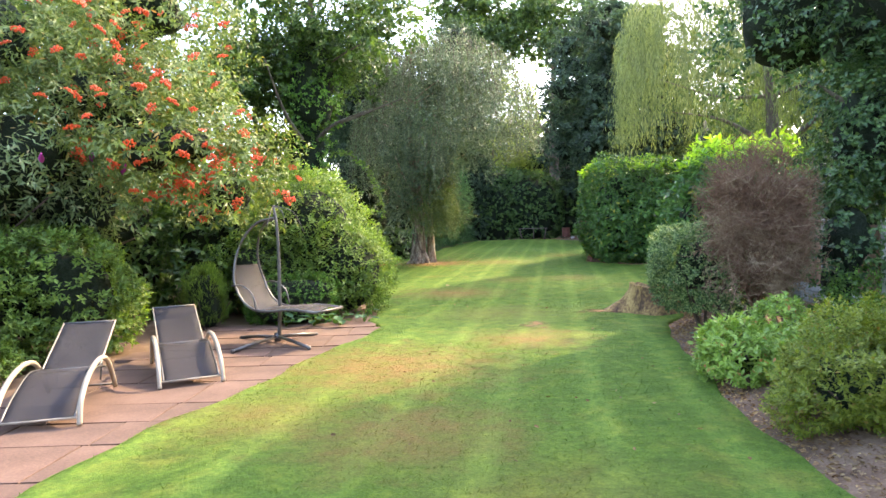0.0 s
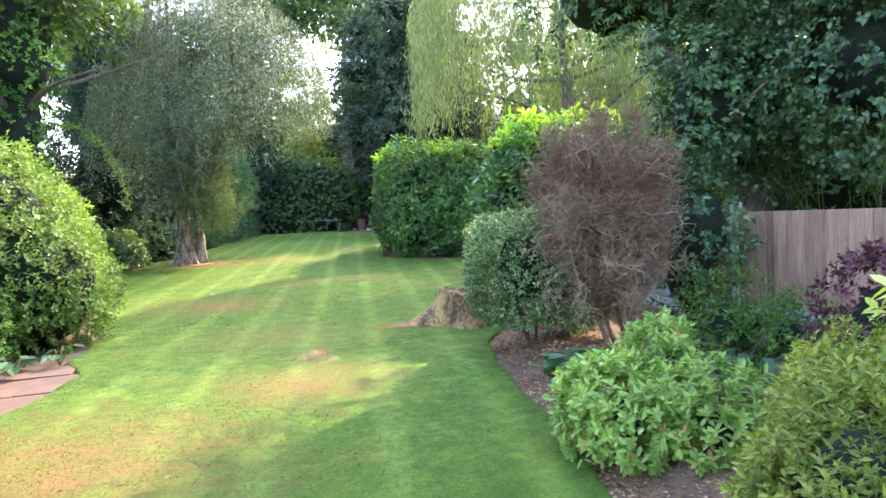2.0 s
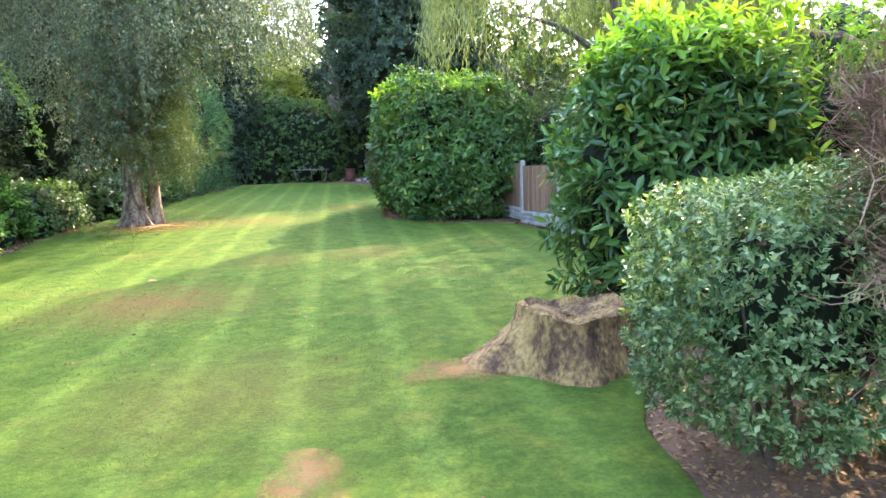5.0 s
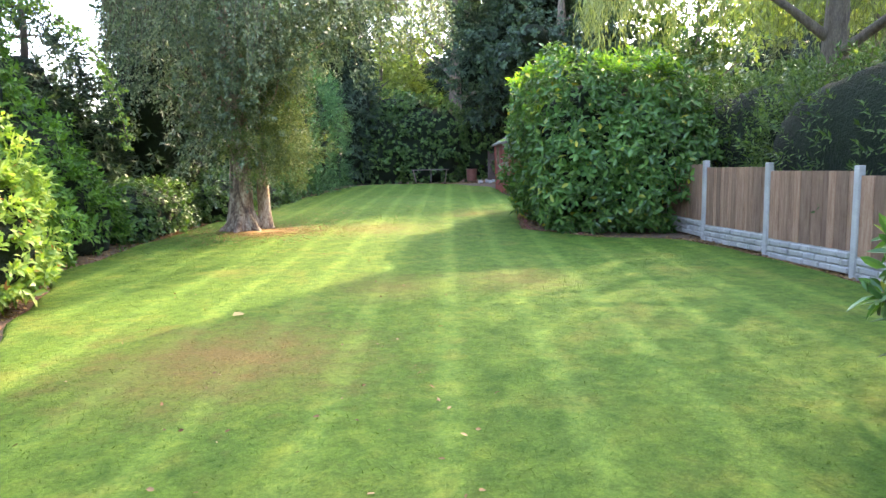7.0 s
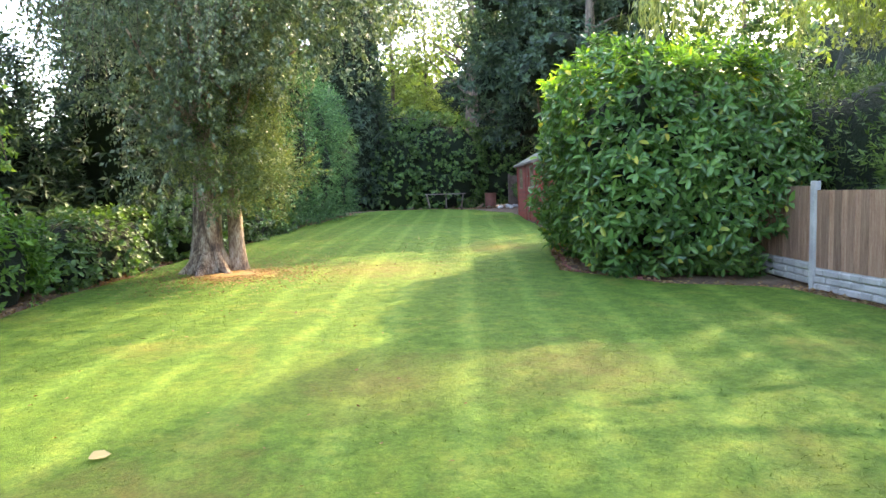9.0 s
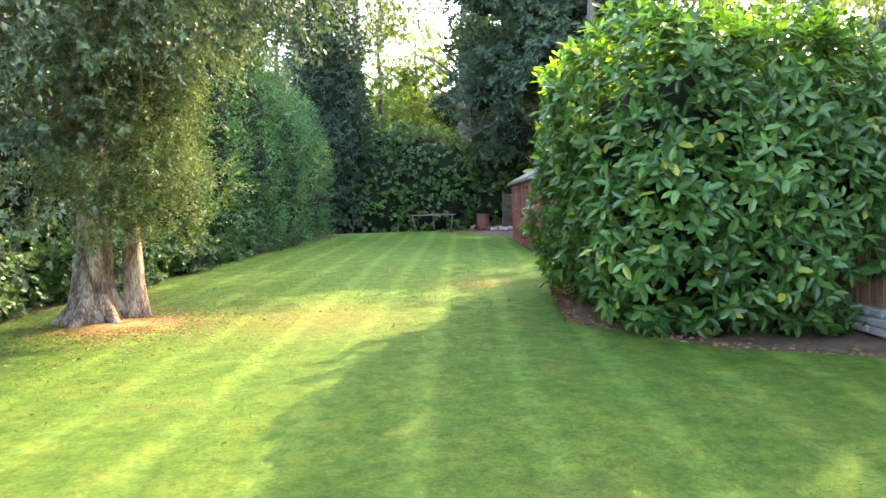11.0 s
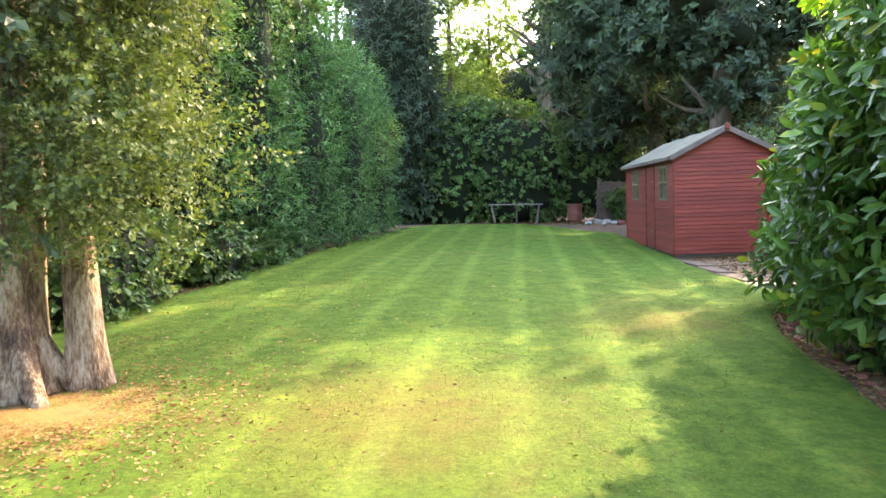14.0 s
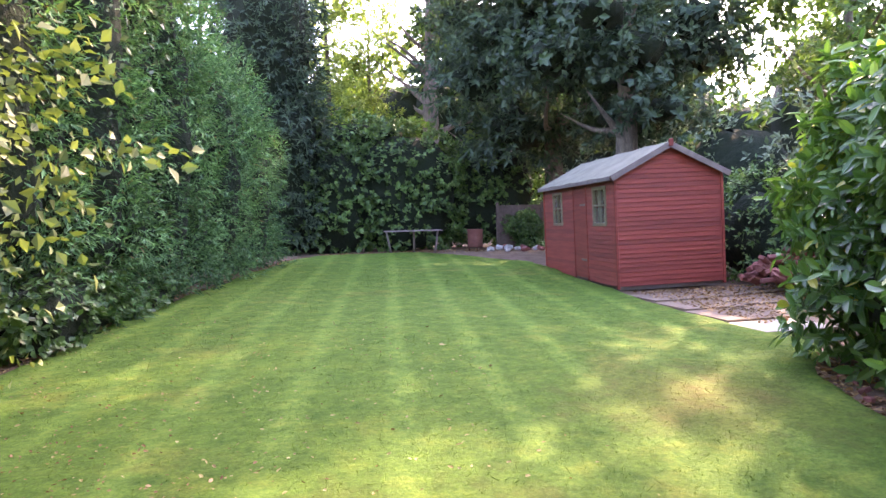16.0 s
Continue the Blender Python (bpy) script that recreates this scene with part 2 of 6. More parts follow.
POPLAR_LEAF = leaf_mat("pale tree leaf", (0.15, 0.21, 0.06), (0.23, 0.31, 0.08), (0.34, 0.42, 0.13), 0.45, 0.35)
PLUM = leaf_mat("plum purple leaf", (0.06, 0.018, 0.03), (0.1, 0.03, 0.045), (0.16, 0.05, 0.07), 0.5, 0.25)
# yellower copy of the birch leaf; the sun on it is part of the colour
BIRCH_LOW = leaf_mat("birch leaf with sun yellow in its colour", (0.06, 0.095, 0.04), (0.115, 0.16, 0.06), (0.2, 0.24, 0.1), 0.6, 0.28)
PALE_LEAF = leaf_mat("pale fallen leaf", (0.22, 0.16, 0.07), (0.34, 0.26, 0.12), (0.46, 0.38, 0.2), 0.7, 0.2)
DRY_LEAF = leaf_mat("fallen dry leaf", (0.14, 0.068, 0.033), (0.27, 0.145, 0.072), (0.44, 0.29, 0.165), 0.7, 0.2)
BERRY = rough_mat("orange red berry", [(0.3, (0.6, 0.06, 0.015)), (0.6, (0.75, 0.1, 0.02)), (0.8, (0.8, 0.2, 0.04))], 30, 90, 0.35, 0.1, 0.002)
PURPLE = rough_mat("purple flower", [(0.3, (0.28, 0.02, 0.2)), (0.6, (0.45, 0.04, 0.32)), (0.8, (0.58, 0.12, 0.45))], 40, 150, 0.8, 0.5, 0.004)

# ---- geometry helpers ----
rng = np.random.default_rng(7)
GY = (-60, 0, 8, 16, 23.5, 32, 41, 60)
GZ = (0, -0.02, 0.0, 0.08, 0.32, 0.58, 0.88, 0.95)


def gz(y):
    """Height of the rising lawn."""
    return np.interp(y, GY, GZ)


def bed_z(x, y):
    """Height of the border soil, which rises from the lawn edge to the fence."""
    t = np.clip((np.asarray(x, float) - np.interp(y, *zip(*XR))) / 0.7, 0, 1)
    return gz(y) - 0.025 + 0.14 * t * t * (3 - 2 * t)


def unit(v):
    return v / np.maximum(np.linalg.norm(v, axis=-1, keepdims=True), 1e-9)


def mesh_np(name, verts, faces, mat, smooth=False):
    """verts (n, 3), faces (m, k) with one k."""
    me = bpy.data.meshes.new(name)
    faces = np.asarray(faces, dtype=np.int32)
    m, k = faces.shape
    me.vertices.add(len(verts))
    me.vertices.foreach_set("co", np.asarray(verts, dtype=np.float32).ravel())
    me.loops.add(m * k)
    me.loops.foreach_set("vertex_index", faces.ravel())
    me.polygons.add(m)
    me.polygons.foreach_set("loop_start", np.arange(0, m * k, k, dtype=np.int32))
    me.polygons.foreach_set("use_smooth", np.full(m, smooth))
    me.update(calc_edges=True)
    me.validate()
    me.materials.append(mat)
    return me


def thing(name, at, label, category, group="", kind=""):
    ob = new(name)
    ob.empty_display_size = 0.2
    ob.location = at
    return tagged(ob, label, category, group, kind)


def child(name, me, parent, label=""):
    """One mesh object, given in world coordinates, under a thing or a part."""
    ob = new(name, me)
    ob.parent = parent
    ob.matrix_parent_inverse = Matrix() if parent.parent else Matrix.Translation(-Vector(parent.location))
    return tagged(ob, label)


def part(name, bm, mat, parent, label="", smooth=False):
    me = bpy.data.meshes.new(name)
    if smooth:
        for f in bm.faces:
            f.smooth = True
    bm.normal_update()
    bm.to_mesh(me)
    bm.free()
    me.materials.append(mat)
    return child(name, me, parent, label)


def box_into(bm, c, s, m=None, bevel=0.0):
    """A box of size s round c, turned by m, with bevelled edges."""
    r = bmesh.ops.create_cube(bm, size=1.0, matrix=(m or Matrix()) @ Matrix.Translation(c) @ Matrix.Diagonal((*s, 1)))
    if bevel:
        edges = list({e for v in r["verts"] for e in v.link_edges})
        bmesh.ops.bevel(bm, geom=edges, offset=bevel, segments=1, affect="EDGES", profile=0.5)


def tube_np(points, radii, sides=8):
    """A tapered tube along points: verts and quads."""
    p = np.asarray(points, float)
    r = np.broadcast_to(np.asarray(radii, float), (len(p),))
    d = unit(np.gradient(p, axis=0))
    ref = np.where(np.abs(d[:, 2:3]) > 0.9, np.array([[1.0, 0, 0]]), np.array([[0, 0, 1.0]]))
    a = unit(np.cross(d, ref))
    for i in range(1, len(p)):
        a[i] = a[i - 1] - d[i] * np.dot(a[i - 1], d[i])
        a[i] /= max(np.linalg.norm(a[i]), 1e-9)
    b = np.cross(d, a)
    th = np.linspace(0, 2 * np.pi, sides, endpoint=False)
    v = p[:, None] + r[:, None, None] * (np.cos(th)[None, :, None] * a[:, None] + np.sin(th)[None, :, None] * b[:, None])
    n = len(p)
    i, j = np.meshgrid(np.arange(n - 1), np.arange(sides), indexing="ij")
    k = (j + 1) % sides
    f = np.stack([i * sides + j, i * sides + k, (i + 1) * sides + k, (i + 1) * sides + j], -1).reshape(-1, 4)
    cap0, cap1 = np.arange(sides)[::-1], (n - 1) * sides + np.arange(sides)
    if sides == 4:
        f = np.vstack([f, cap0, cap1])
    elif sides == 8:
        for c in (cap0, cap1):
            f = np.vstack([f, c[[0, 1, 2, 3]], c[[0, 3, 4, 7]], c[[4, 5, 6, 7]]])
    return v.reshape(-1, 3), f


def join_np(parts):
    vs, fs, o = [], [], 0
    for v, f in parts:
        vs.append(v)
        fs.append(np.asarray(f) + o)
        o += len(v)
    return np.vstack(vs), np.vstack(fs)


def branches(runs, mat, parent, limb="branch"):
    """A trunk and its branches, each a part."""
    for i, run in enumerate(runs):
        tubes("trunk" if i == 0 else limb, [run], mat, parent)


def tubes(name, runs, mat, parent, label="", sides=8):
    v, f = join_np([tube_np(p, r, sides) for p, r in runs])
    return child(name, mesh_np(name, v, f, mat, True), parent, label)


def curve(points, n=16):
    """A smooth run through a few points."""
    p = np.asarray(points, float)
    q = np.vstack([2 * p[0] - p[1], p, 2 * p[-1] - p[-2]])
    out = []
    for i in range(1, len(q) - 2):
        t = np.linspace(0, 1, n, endpoint=i == len(q) - 3)[:, None]
        a, b, c, d = q[i - 1:i + 3]
        out.append(0.5 * (2 * b + (c - a) * t + (2 * a - 5 * b + 4 * c - d) * t**2 + (3 * b - a - 3 * c + d) * t**3))
    return np.vstack(out)


def leaves_np(p, d, nrm, length, width, oval=False):
    """One folded leaf at each p, along d, facing nrm."""
    n = len(p)
    L = np.broadcast_to(length, (n,))[:, None]
    W = np.broadcast_to(width, (n,))[:, None]
    s = unit(np.cross(d, nrm))
    up = np.cross(s, d)
    if oval:
        bend = -0.16 * L * up
        v = np.stack([p, p + 0.3 * L * d + 0.46 * W * s + 0.1 * W * up, p + 0.72 * L * d + 0.42 * W * s + 0.06 * W * up + 0.5 * bend,
                      p + L * d + bend, p + 0.72 * L * d - 0.42 * W * s + 0.06 * W * up + 0.5 * bend, p + 0.3 * L * d - 0.46 * W * s + 0.1 * W * up], 1)
        f = np.array([[0, 1, 2, 3], [0, 3, 4, 5]])
        k = 6
    else:
        v = np.stack([p, p + 0.45 * L * d + 0.5 * W * s + 0.1 * W * up, p + L * d - 0.1 * L * up, p + 0.45 * L * d - 0.5 * W * s + 0.1 * W * up], 1)
        f = np.array([[0, 1, 2], [0, 2, 3]])
        k = 4
    faces = (f[None] + (np.arange(n) * k)[:, None, None]).reshape(-1, f.shape[1])
    return v.reshape(-1, 3), faces


def shoots_np(p, axis, k, run, length, width, tilt=55, droop=0.15, oval=False, wild=0.25):
    """k leaves round a short shoot at each p."""
    n = len(p)
    axis = unit(axis)
    ref = unit(rng.normal(size=(n, 3)))
    a = unit(np.cross(axis, ref))
    b = np.cross(axis, a)
    i = np.arange(k)
    ph = i[None] * 2.4 + rng.uniform(0, 6.28, (n, 1))
    along = (i / max(k - 1, 1))[None] * run * rng.uniform(0.6, 1.2, (n, 1))
    tl = np.radians(tilt + 18 - 36 * i / max(k - 1, 1))[None] + rng.normal(0, 0.18, (n, k))
    rad = np.cos(ph)[..., None] * a[:, None] + np.sin(ph)[..., None] * b[:, None]
    d = np.cos(tl)[..., None] * axis[:, None] + np.sin(tl)[..., None] * rad + rng.normal(0, wild, (n, k, 3)) * 0.6
    d[..., 2] -= droop
    d = unit(d)
    nn = axis[:, None] + rng.normal(0, wild, (n, k, 3)) + np.array([0, 0, 0.35])
    q = p[:, None] + along[..., None] * axis[:, None]
    L = length * rng.uniform(0.65, 1.25, n * k)
    return leaves_np(q.reshape(-1, 3), d.reshape(-1, 3), unit(nn.reshape(-1, 3)), L, L * (width / length), oval)


def lump(p, scale, seed):
    """Smooth unevenness between about -1 and 1."""
    r = np.random.default_rng(seed)
    k = r.normal(size=(7, 3)) * scale * np.array([1, 1, 1])
    ph = r.uniform(0, 6.28, 7)
    w = r.uniform(0.5, 1, 7)
    return (np.sin(p @ k.T + ph) * w).sum(-1) / 2.6


def hull(n, c, r, power, rough, seed, low=-1.0):
    """n points on a lumpy rounded block, and their outward ways."""
    u = unit(rng.normal(size=(n * 2, 3)))
    u = u[u[:, 2] > low][:n]
    rad = (np.abs(u) ** power).sum(-1) ** (-1 / power)
    q = u * rad[:, None]
    nrm = unit(np.sign(q) * np.abs(q) ** (power - 1) / np.asarray(r))
    p = np.asarray(c) + q * r
    s = 2.2 / max(min(r), 0.5)
    p = p + nrm * (rough * (lump(p, s, seed) + 0.5 * lump(p, 3 * s, seed + 1)))[:, None]
    return p, nrm


def core_np(c, r, power, rough, seed, shrink=0.84, nu=20, nv=12):
    """An added solid core that fills a bush behind its leaves."""
    th, ph = np.meshgrid(np.linspace(0, 2 * np.pi, nu, endpoint=False), np.linspace(-1.45, 1.5, nv), indexing="ij")
    u = np.stack([np.cos(th) * np.cos(ph), np.sin(th) * np.cos(ph), np.sin(ph)], -1).reshape(-1, 3)
    rad = (np.abs(u) ** power).sum(-1) ** (-1 / power)
    q = u * rad[:, None]
    p = np.asarray(c) + q * np.asarray(r) * shrink
    s = 2.2 / max(min(r), 0.5)
    p = p + unit(q) * (0.5 * rough * lump(p, s, seed) + 0.25 * rough * lump(p, 4 * s, seed + 5))[:, None]
    i, j = np.meshgrid(np.arange(nu), np.arange(nv - 1), indexing="ij")
    k = (i + 1) % nu
    f = np.stack([i * nv + j, k * nv + j, k * nv + j + 1, i * nv + j + 1], -1).reshape(-1, 4)
    return p, f


def foliage(parent, name, blobs, mat, shoots, k, run, leaf, width, power=2.5, rough=0.1, seed=1, tilt=55, droop=0.15, up=0.5, depth=0.22,
            oval=False, core=True, low=-0.9, label="", floor=True, wild=0.25, shrink=0.84):
    """Leaves over one or more rounded blocks (c, r); shoots counts all of them."""
    area = np.array([r[0] * r[1] + r[1] * r[2] + r[0] * r[2] for _, r in blobs])
    shoots, leaf, width = 0.82 * shoots, 1.07 * leaf, 1.1 * width
    num = np.maximum((shoots * area / area.sum()).astype(int), 8)
    out = []
    for (c, r), m, q in zip(blobs, num, range(len(blobs))):
        p, nrm = hull(m, c, r, power, rough, seed + 10 * q, low)
        p = p - nrm * (depth * min(r) * rng.uniform(0, 1, len(p)) ** 2)[:, None]
        axis = nrm + np.array([0, 0, up]) + rng.normal(0, 0.35, p.shape)
        if floor:
            keep = p[:, 2] > gz(p[:, 1]) + 0.03
            p, axis = p[keep], axis[keep]
        out.append(shoots_np(p, axis, k, run, leaf, width, tilt, droop, oval, wild))
    v, f = join_np(out)
    ob = child(name, mesh_np(name, v, f, mat), parent, label)
    # added core closes the gaps; its dark colour holds the inner shade
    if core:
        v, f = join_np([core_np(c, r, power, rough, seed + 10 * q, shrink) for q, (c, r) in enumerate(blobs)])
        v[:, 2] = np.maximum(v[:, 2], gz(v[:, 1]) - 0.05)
        child("shade_core", mesh_np("shade_core", v, f, CORE_SHADE, True), parent)
    return ob


def strands(parent, name, starts, lengths, mat, leaf, width, step, sway=0.12, label="", outward=None, twig=None, fan=0.55):
    """Hanging shoots with leaves along them."""
    ps, ds, runs = [], [], []
    for i, (s, L) in enumerate(zip(starts, lengths)):
        m = max(int(L / step), 3)
        t = np.linspace(0, 1, m)
        w = rng.normal(0, sway, 3) * L
        o = np.zeros(3) if outward is None else outward[i] * L * 0.22
        q = s + t[:, None] * np.array([0, 0, -L]) + (t**1.6)[:, None] * w * np.array([1, 1, 0.2]) + np.sqrt(t)[:, None] * o
        ps.append(q)
        if twig and i % twig == 0 and len(q) > 12:
            runs.append((q[::6], np.linspace(0.006, 0.002, len(q[::6]))))
    p = np.vstack(ps)
    p = p + rng.normal(0, step * 0.5, p.shape)
    d = rng.normal(0, fan, p.shape) + np.array([0, 0, -0.75])
    L = leaf * rng.uniform(0.6, 1.3, len(p))
    v, f = leaves_np(p, unit(d), unit(rng.normal(size=p.shape) + np.array([0, 0, 0.4])), L, L * width / leaf)
    ob = child(name, mesh_np(name, v, f, mat), parent, label)
    if runs:
        v, f = join_np([tube_np(a, b, 4) for a, b in runs])
        tagged(child("twig_curtain", mesh_np("twig_curtain", v, f, STEM), parent), kind="stuff")
    return ob


def limb_runs(base, top, radius, count, reach, seed, rise=0.5, wob=0.15):
    """A trunk and its limbs as tapered runs."""
    r = np.random.default_rng(seed)
    base, top = np.asarray(base, float), np.asarray(top, float)
    h = np.linalg.norm(top - base)
    mids = [base + (top - base) * t + np.append(r.normal(0, wob, 2) * h * 0.08, 0) for t in (0.3, 0.6)]
    trunk = curve([base, *mids, top], 10)
    rad = radius * (1 - 0.85 * np.linspace(0, 1, len(trunk)))
    rad[:3] *= np.array([1.5, 1.22, 1.07])
    runs = [(trunk, rad)]
    for i in range(count):
        t = r.uniform(0.3, 0.95)
        j = int(t * (len(trunk) - 1))
        a = i * 2.4 + r.uniform(-0.4, 0.4)
        L = reach * r.uniform(0.6, 1.1) * (1.15 - 0.6 * t)
        e = trunk[j] + np.array([math.cos(a) * L, math.sin(a) * L, L * rise * r.uniform(0.5, 1.5)])
        m = (trunk[j] + e) / 2 + r.normal(0, 0.07, 3) * L
        c = curve([trunk[j], m, e], 6)
        runs.append((c, np.linspace(rad[j] * 0.5, 0.012, len(c))))
    return runs

# ---- ground, lawn, patio ----
def sheet(name, xs, ys, mat, lift, label, category):
    x, y = np.meshgrid(xs, ys, indexing="ij")
    v = np.stack([x, y, gz(y) + lift], -1).reshape(-1, 3)
    i, j = np.meshgrid(np.arange(len(xs) - 1), np.arange(len(ys) - 1), indexing="ij")
    m = len(ys)
    f = np.stack([i * m + j, (i + 1) * m + j, (i + 1) * m + j + 1, i * m + j + 1], -1).reshape(-1, 4)
    return tagged(new(name, mesh_np(name, v, f, mat, True)), label, category, kind="structure")


far = np.array([-2500, -600, -150, -60])
sheet("ground", np.concatenate([far, np.linspace(-30, 30, 61), -far[::-1]]), np.concatenate([far, np.linspace(-30, 60, 91), -far[::-1]]), SOIL, -0.03,
      "bare brown soil with leaf litter round the lawn", "ground")
XL = ((-8, -3.3), (0, -3.0), (4, -2.71), (5, -2.49), (6.9, -2.03), (10, -1.2), (10.5, -1.05), (11.4, -1.3), (13.2, -1.35), (15, -1.7), (17.4, -2.3), (20.5, -3.0),
      (22.7, -2.7), (25.7, -2.1), (28.3, -1.6), (29.7, -1.1), (33, -0.5), (38, 0.87), (42, 2.1), (43.6, 2.9), (44, 3.6))
XR = ((-8, 2.1), (0, 2.15), (3.66, 2.25), (5.5, 2.47), (7.5, 2.82), (9.4, 3.28), (10.2, 3.5), (10.8, 3.9), (11.6, 4.4), (13.3, 4.9), (14.5, 5.8), (15.5, 7.3), (17, 7.75), (20, 7.85),
      (21.2, 7.6), (21.9, 6.2), (23.5, 5.2), (26, 5.7), (27.3, 6.3), (27.9, 6.85), (28.5, 7.5), (28.93, 7.65), (28.98, 7.16), (32.3, 7.3), (33, 7.42), (38.5, 8.1), (40, 7.3), (42.5, 6.8), (44, 6.2))


def edge_l(y):
    return np.interp(y, *zip(*XL)) + 0.05 * np.sin(2.1 * y) + 0.03 * np.sin(5.3 * y + 1)


def edge_r(y):
    return np.interp(y, *zip(*XR)) + 0.04 * np.sin(1.7 * y + 2) + 0.02 * np.sin(6.1 * y)


def lawn():
    ys = np.linspace(-8, 44, 260)
    us = np.concatenate([[0, 0.003], np.linspace(0.008, 0.992, 56), [0.997, 1]])
    x = edge_l(ys)[:, None] * (1 - us) + edge_r(ys)[:, None] * us
    y = np.repeat(ys[:, None], 60, 1)
    p = np.stack([x, y, np.zeros_like(x)], -1)
    z = gz(y) + 0.012 + 0.012 * lump(p, 1.2, 3)
    z[:, 0] = z[:, -1] = -0.1 + gz(ys)
    z[:, 1] = z[:, -2] = 0.0 + gz(ys)
    v = np.stack([x, y, z], -1).reshape(-1, 3)
    i, j = np.meshgrid(np.arange(259), np.arange(59), indexing="ij")
    f = np.stack([i * 60 + j, i * 60 + j + 1, (i + 1) * 60 + j + 1, (i + 1) * 60 + j], -1).reshape(-1, 4)
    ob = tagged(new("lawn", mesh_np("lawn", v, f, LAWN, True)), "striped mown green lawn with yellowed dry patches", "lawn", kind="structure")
    # short blades over the stretch that is walked
    n = 150000
    y = 1.5 + 40.5 * rng.uniform(0, 1, n) ** 1.25
    x = edge_l(y) + 0.02 + (edge_r(y) - edge_l(y) - 0.04) * rng.uniform(0, 1, n)
    p = np.stack([x, y, gz(y) + 0.012], -1)
    h = rng.uniform(0.006, 0.022, n)
    a = rng.uniform(0, 6.28, n)
    w = np.stack([np.cos(a), np.sin(a), np.zeros(n)], -1) * 0.0035
    tip = p + np.stack([rng.normal(0, 0.03, n), rng.normal(0, 0.03, n), h], -1)
    v = np.stack([p - w, p + w, tip], 1).reshape(-1, 3)
    f = np.arange(3 * n).reshape(-1, 3)
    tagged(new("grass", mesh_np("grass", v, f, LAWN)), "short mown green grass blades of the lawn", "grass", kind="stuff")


lawn()


def patio():
    pat = thing("patio", (-4, 6, 0), "red sandstone paved patio with dark open joints beside the lawn", "patio", kind="structure")
    r = random.Random(3)
    meshes = {}
    rows = 0
    y = -3.0
    while y < 11.0:
        h = (0.6, 0.9, 0.75, 0.6)[rows % 4]
        x = -6.3 + 0.2 * (rows % 3)
        while x < -0.9:
            w = r.choice((0.6, 0.75, 0.9, 1.2))
            cx, cy = x + w / 2, y + h / 2
            lim = float(edge_l(cy))
            back = np.interp(cy, (-3, 5, 7, 8.5, 11), (-6.3, -5.2, -4.7, -4.4, -4.2))
            if back < cx < lim + 0.5:
                key = (w, h)
                if key not in meshes:
                    bm = bmesh.new()
                    box_into(bm, (0, 0, 0), (w - 0.014, h - 0.014, 0.05), bevel=0.0025)
                    me = bpy.data.meshes.new("paving_slab")
                    bm.to_mesh(me)
                    bm.free()
                    me.materials.append(PAVING)
                    meshes[key] = me
                ob = new("paving_slab", meshes[key])
                ob.parent = pat
                ob.matrix_parent_inverse = Matrix.Translation((4, -6, 0))
                ob.matrix_basis = pose(cx, cy, gz(cy) - 0.022 + r.uniform(-0.003, 0.003), r.uniform(-0.3, 0.3), r.uniform(-0.3, 0.3), 0)
            x += w
        y += h
        rows += 1


patio()


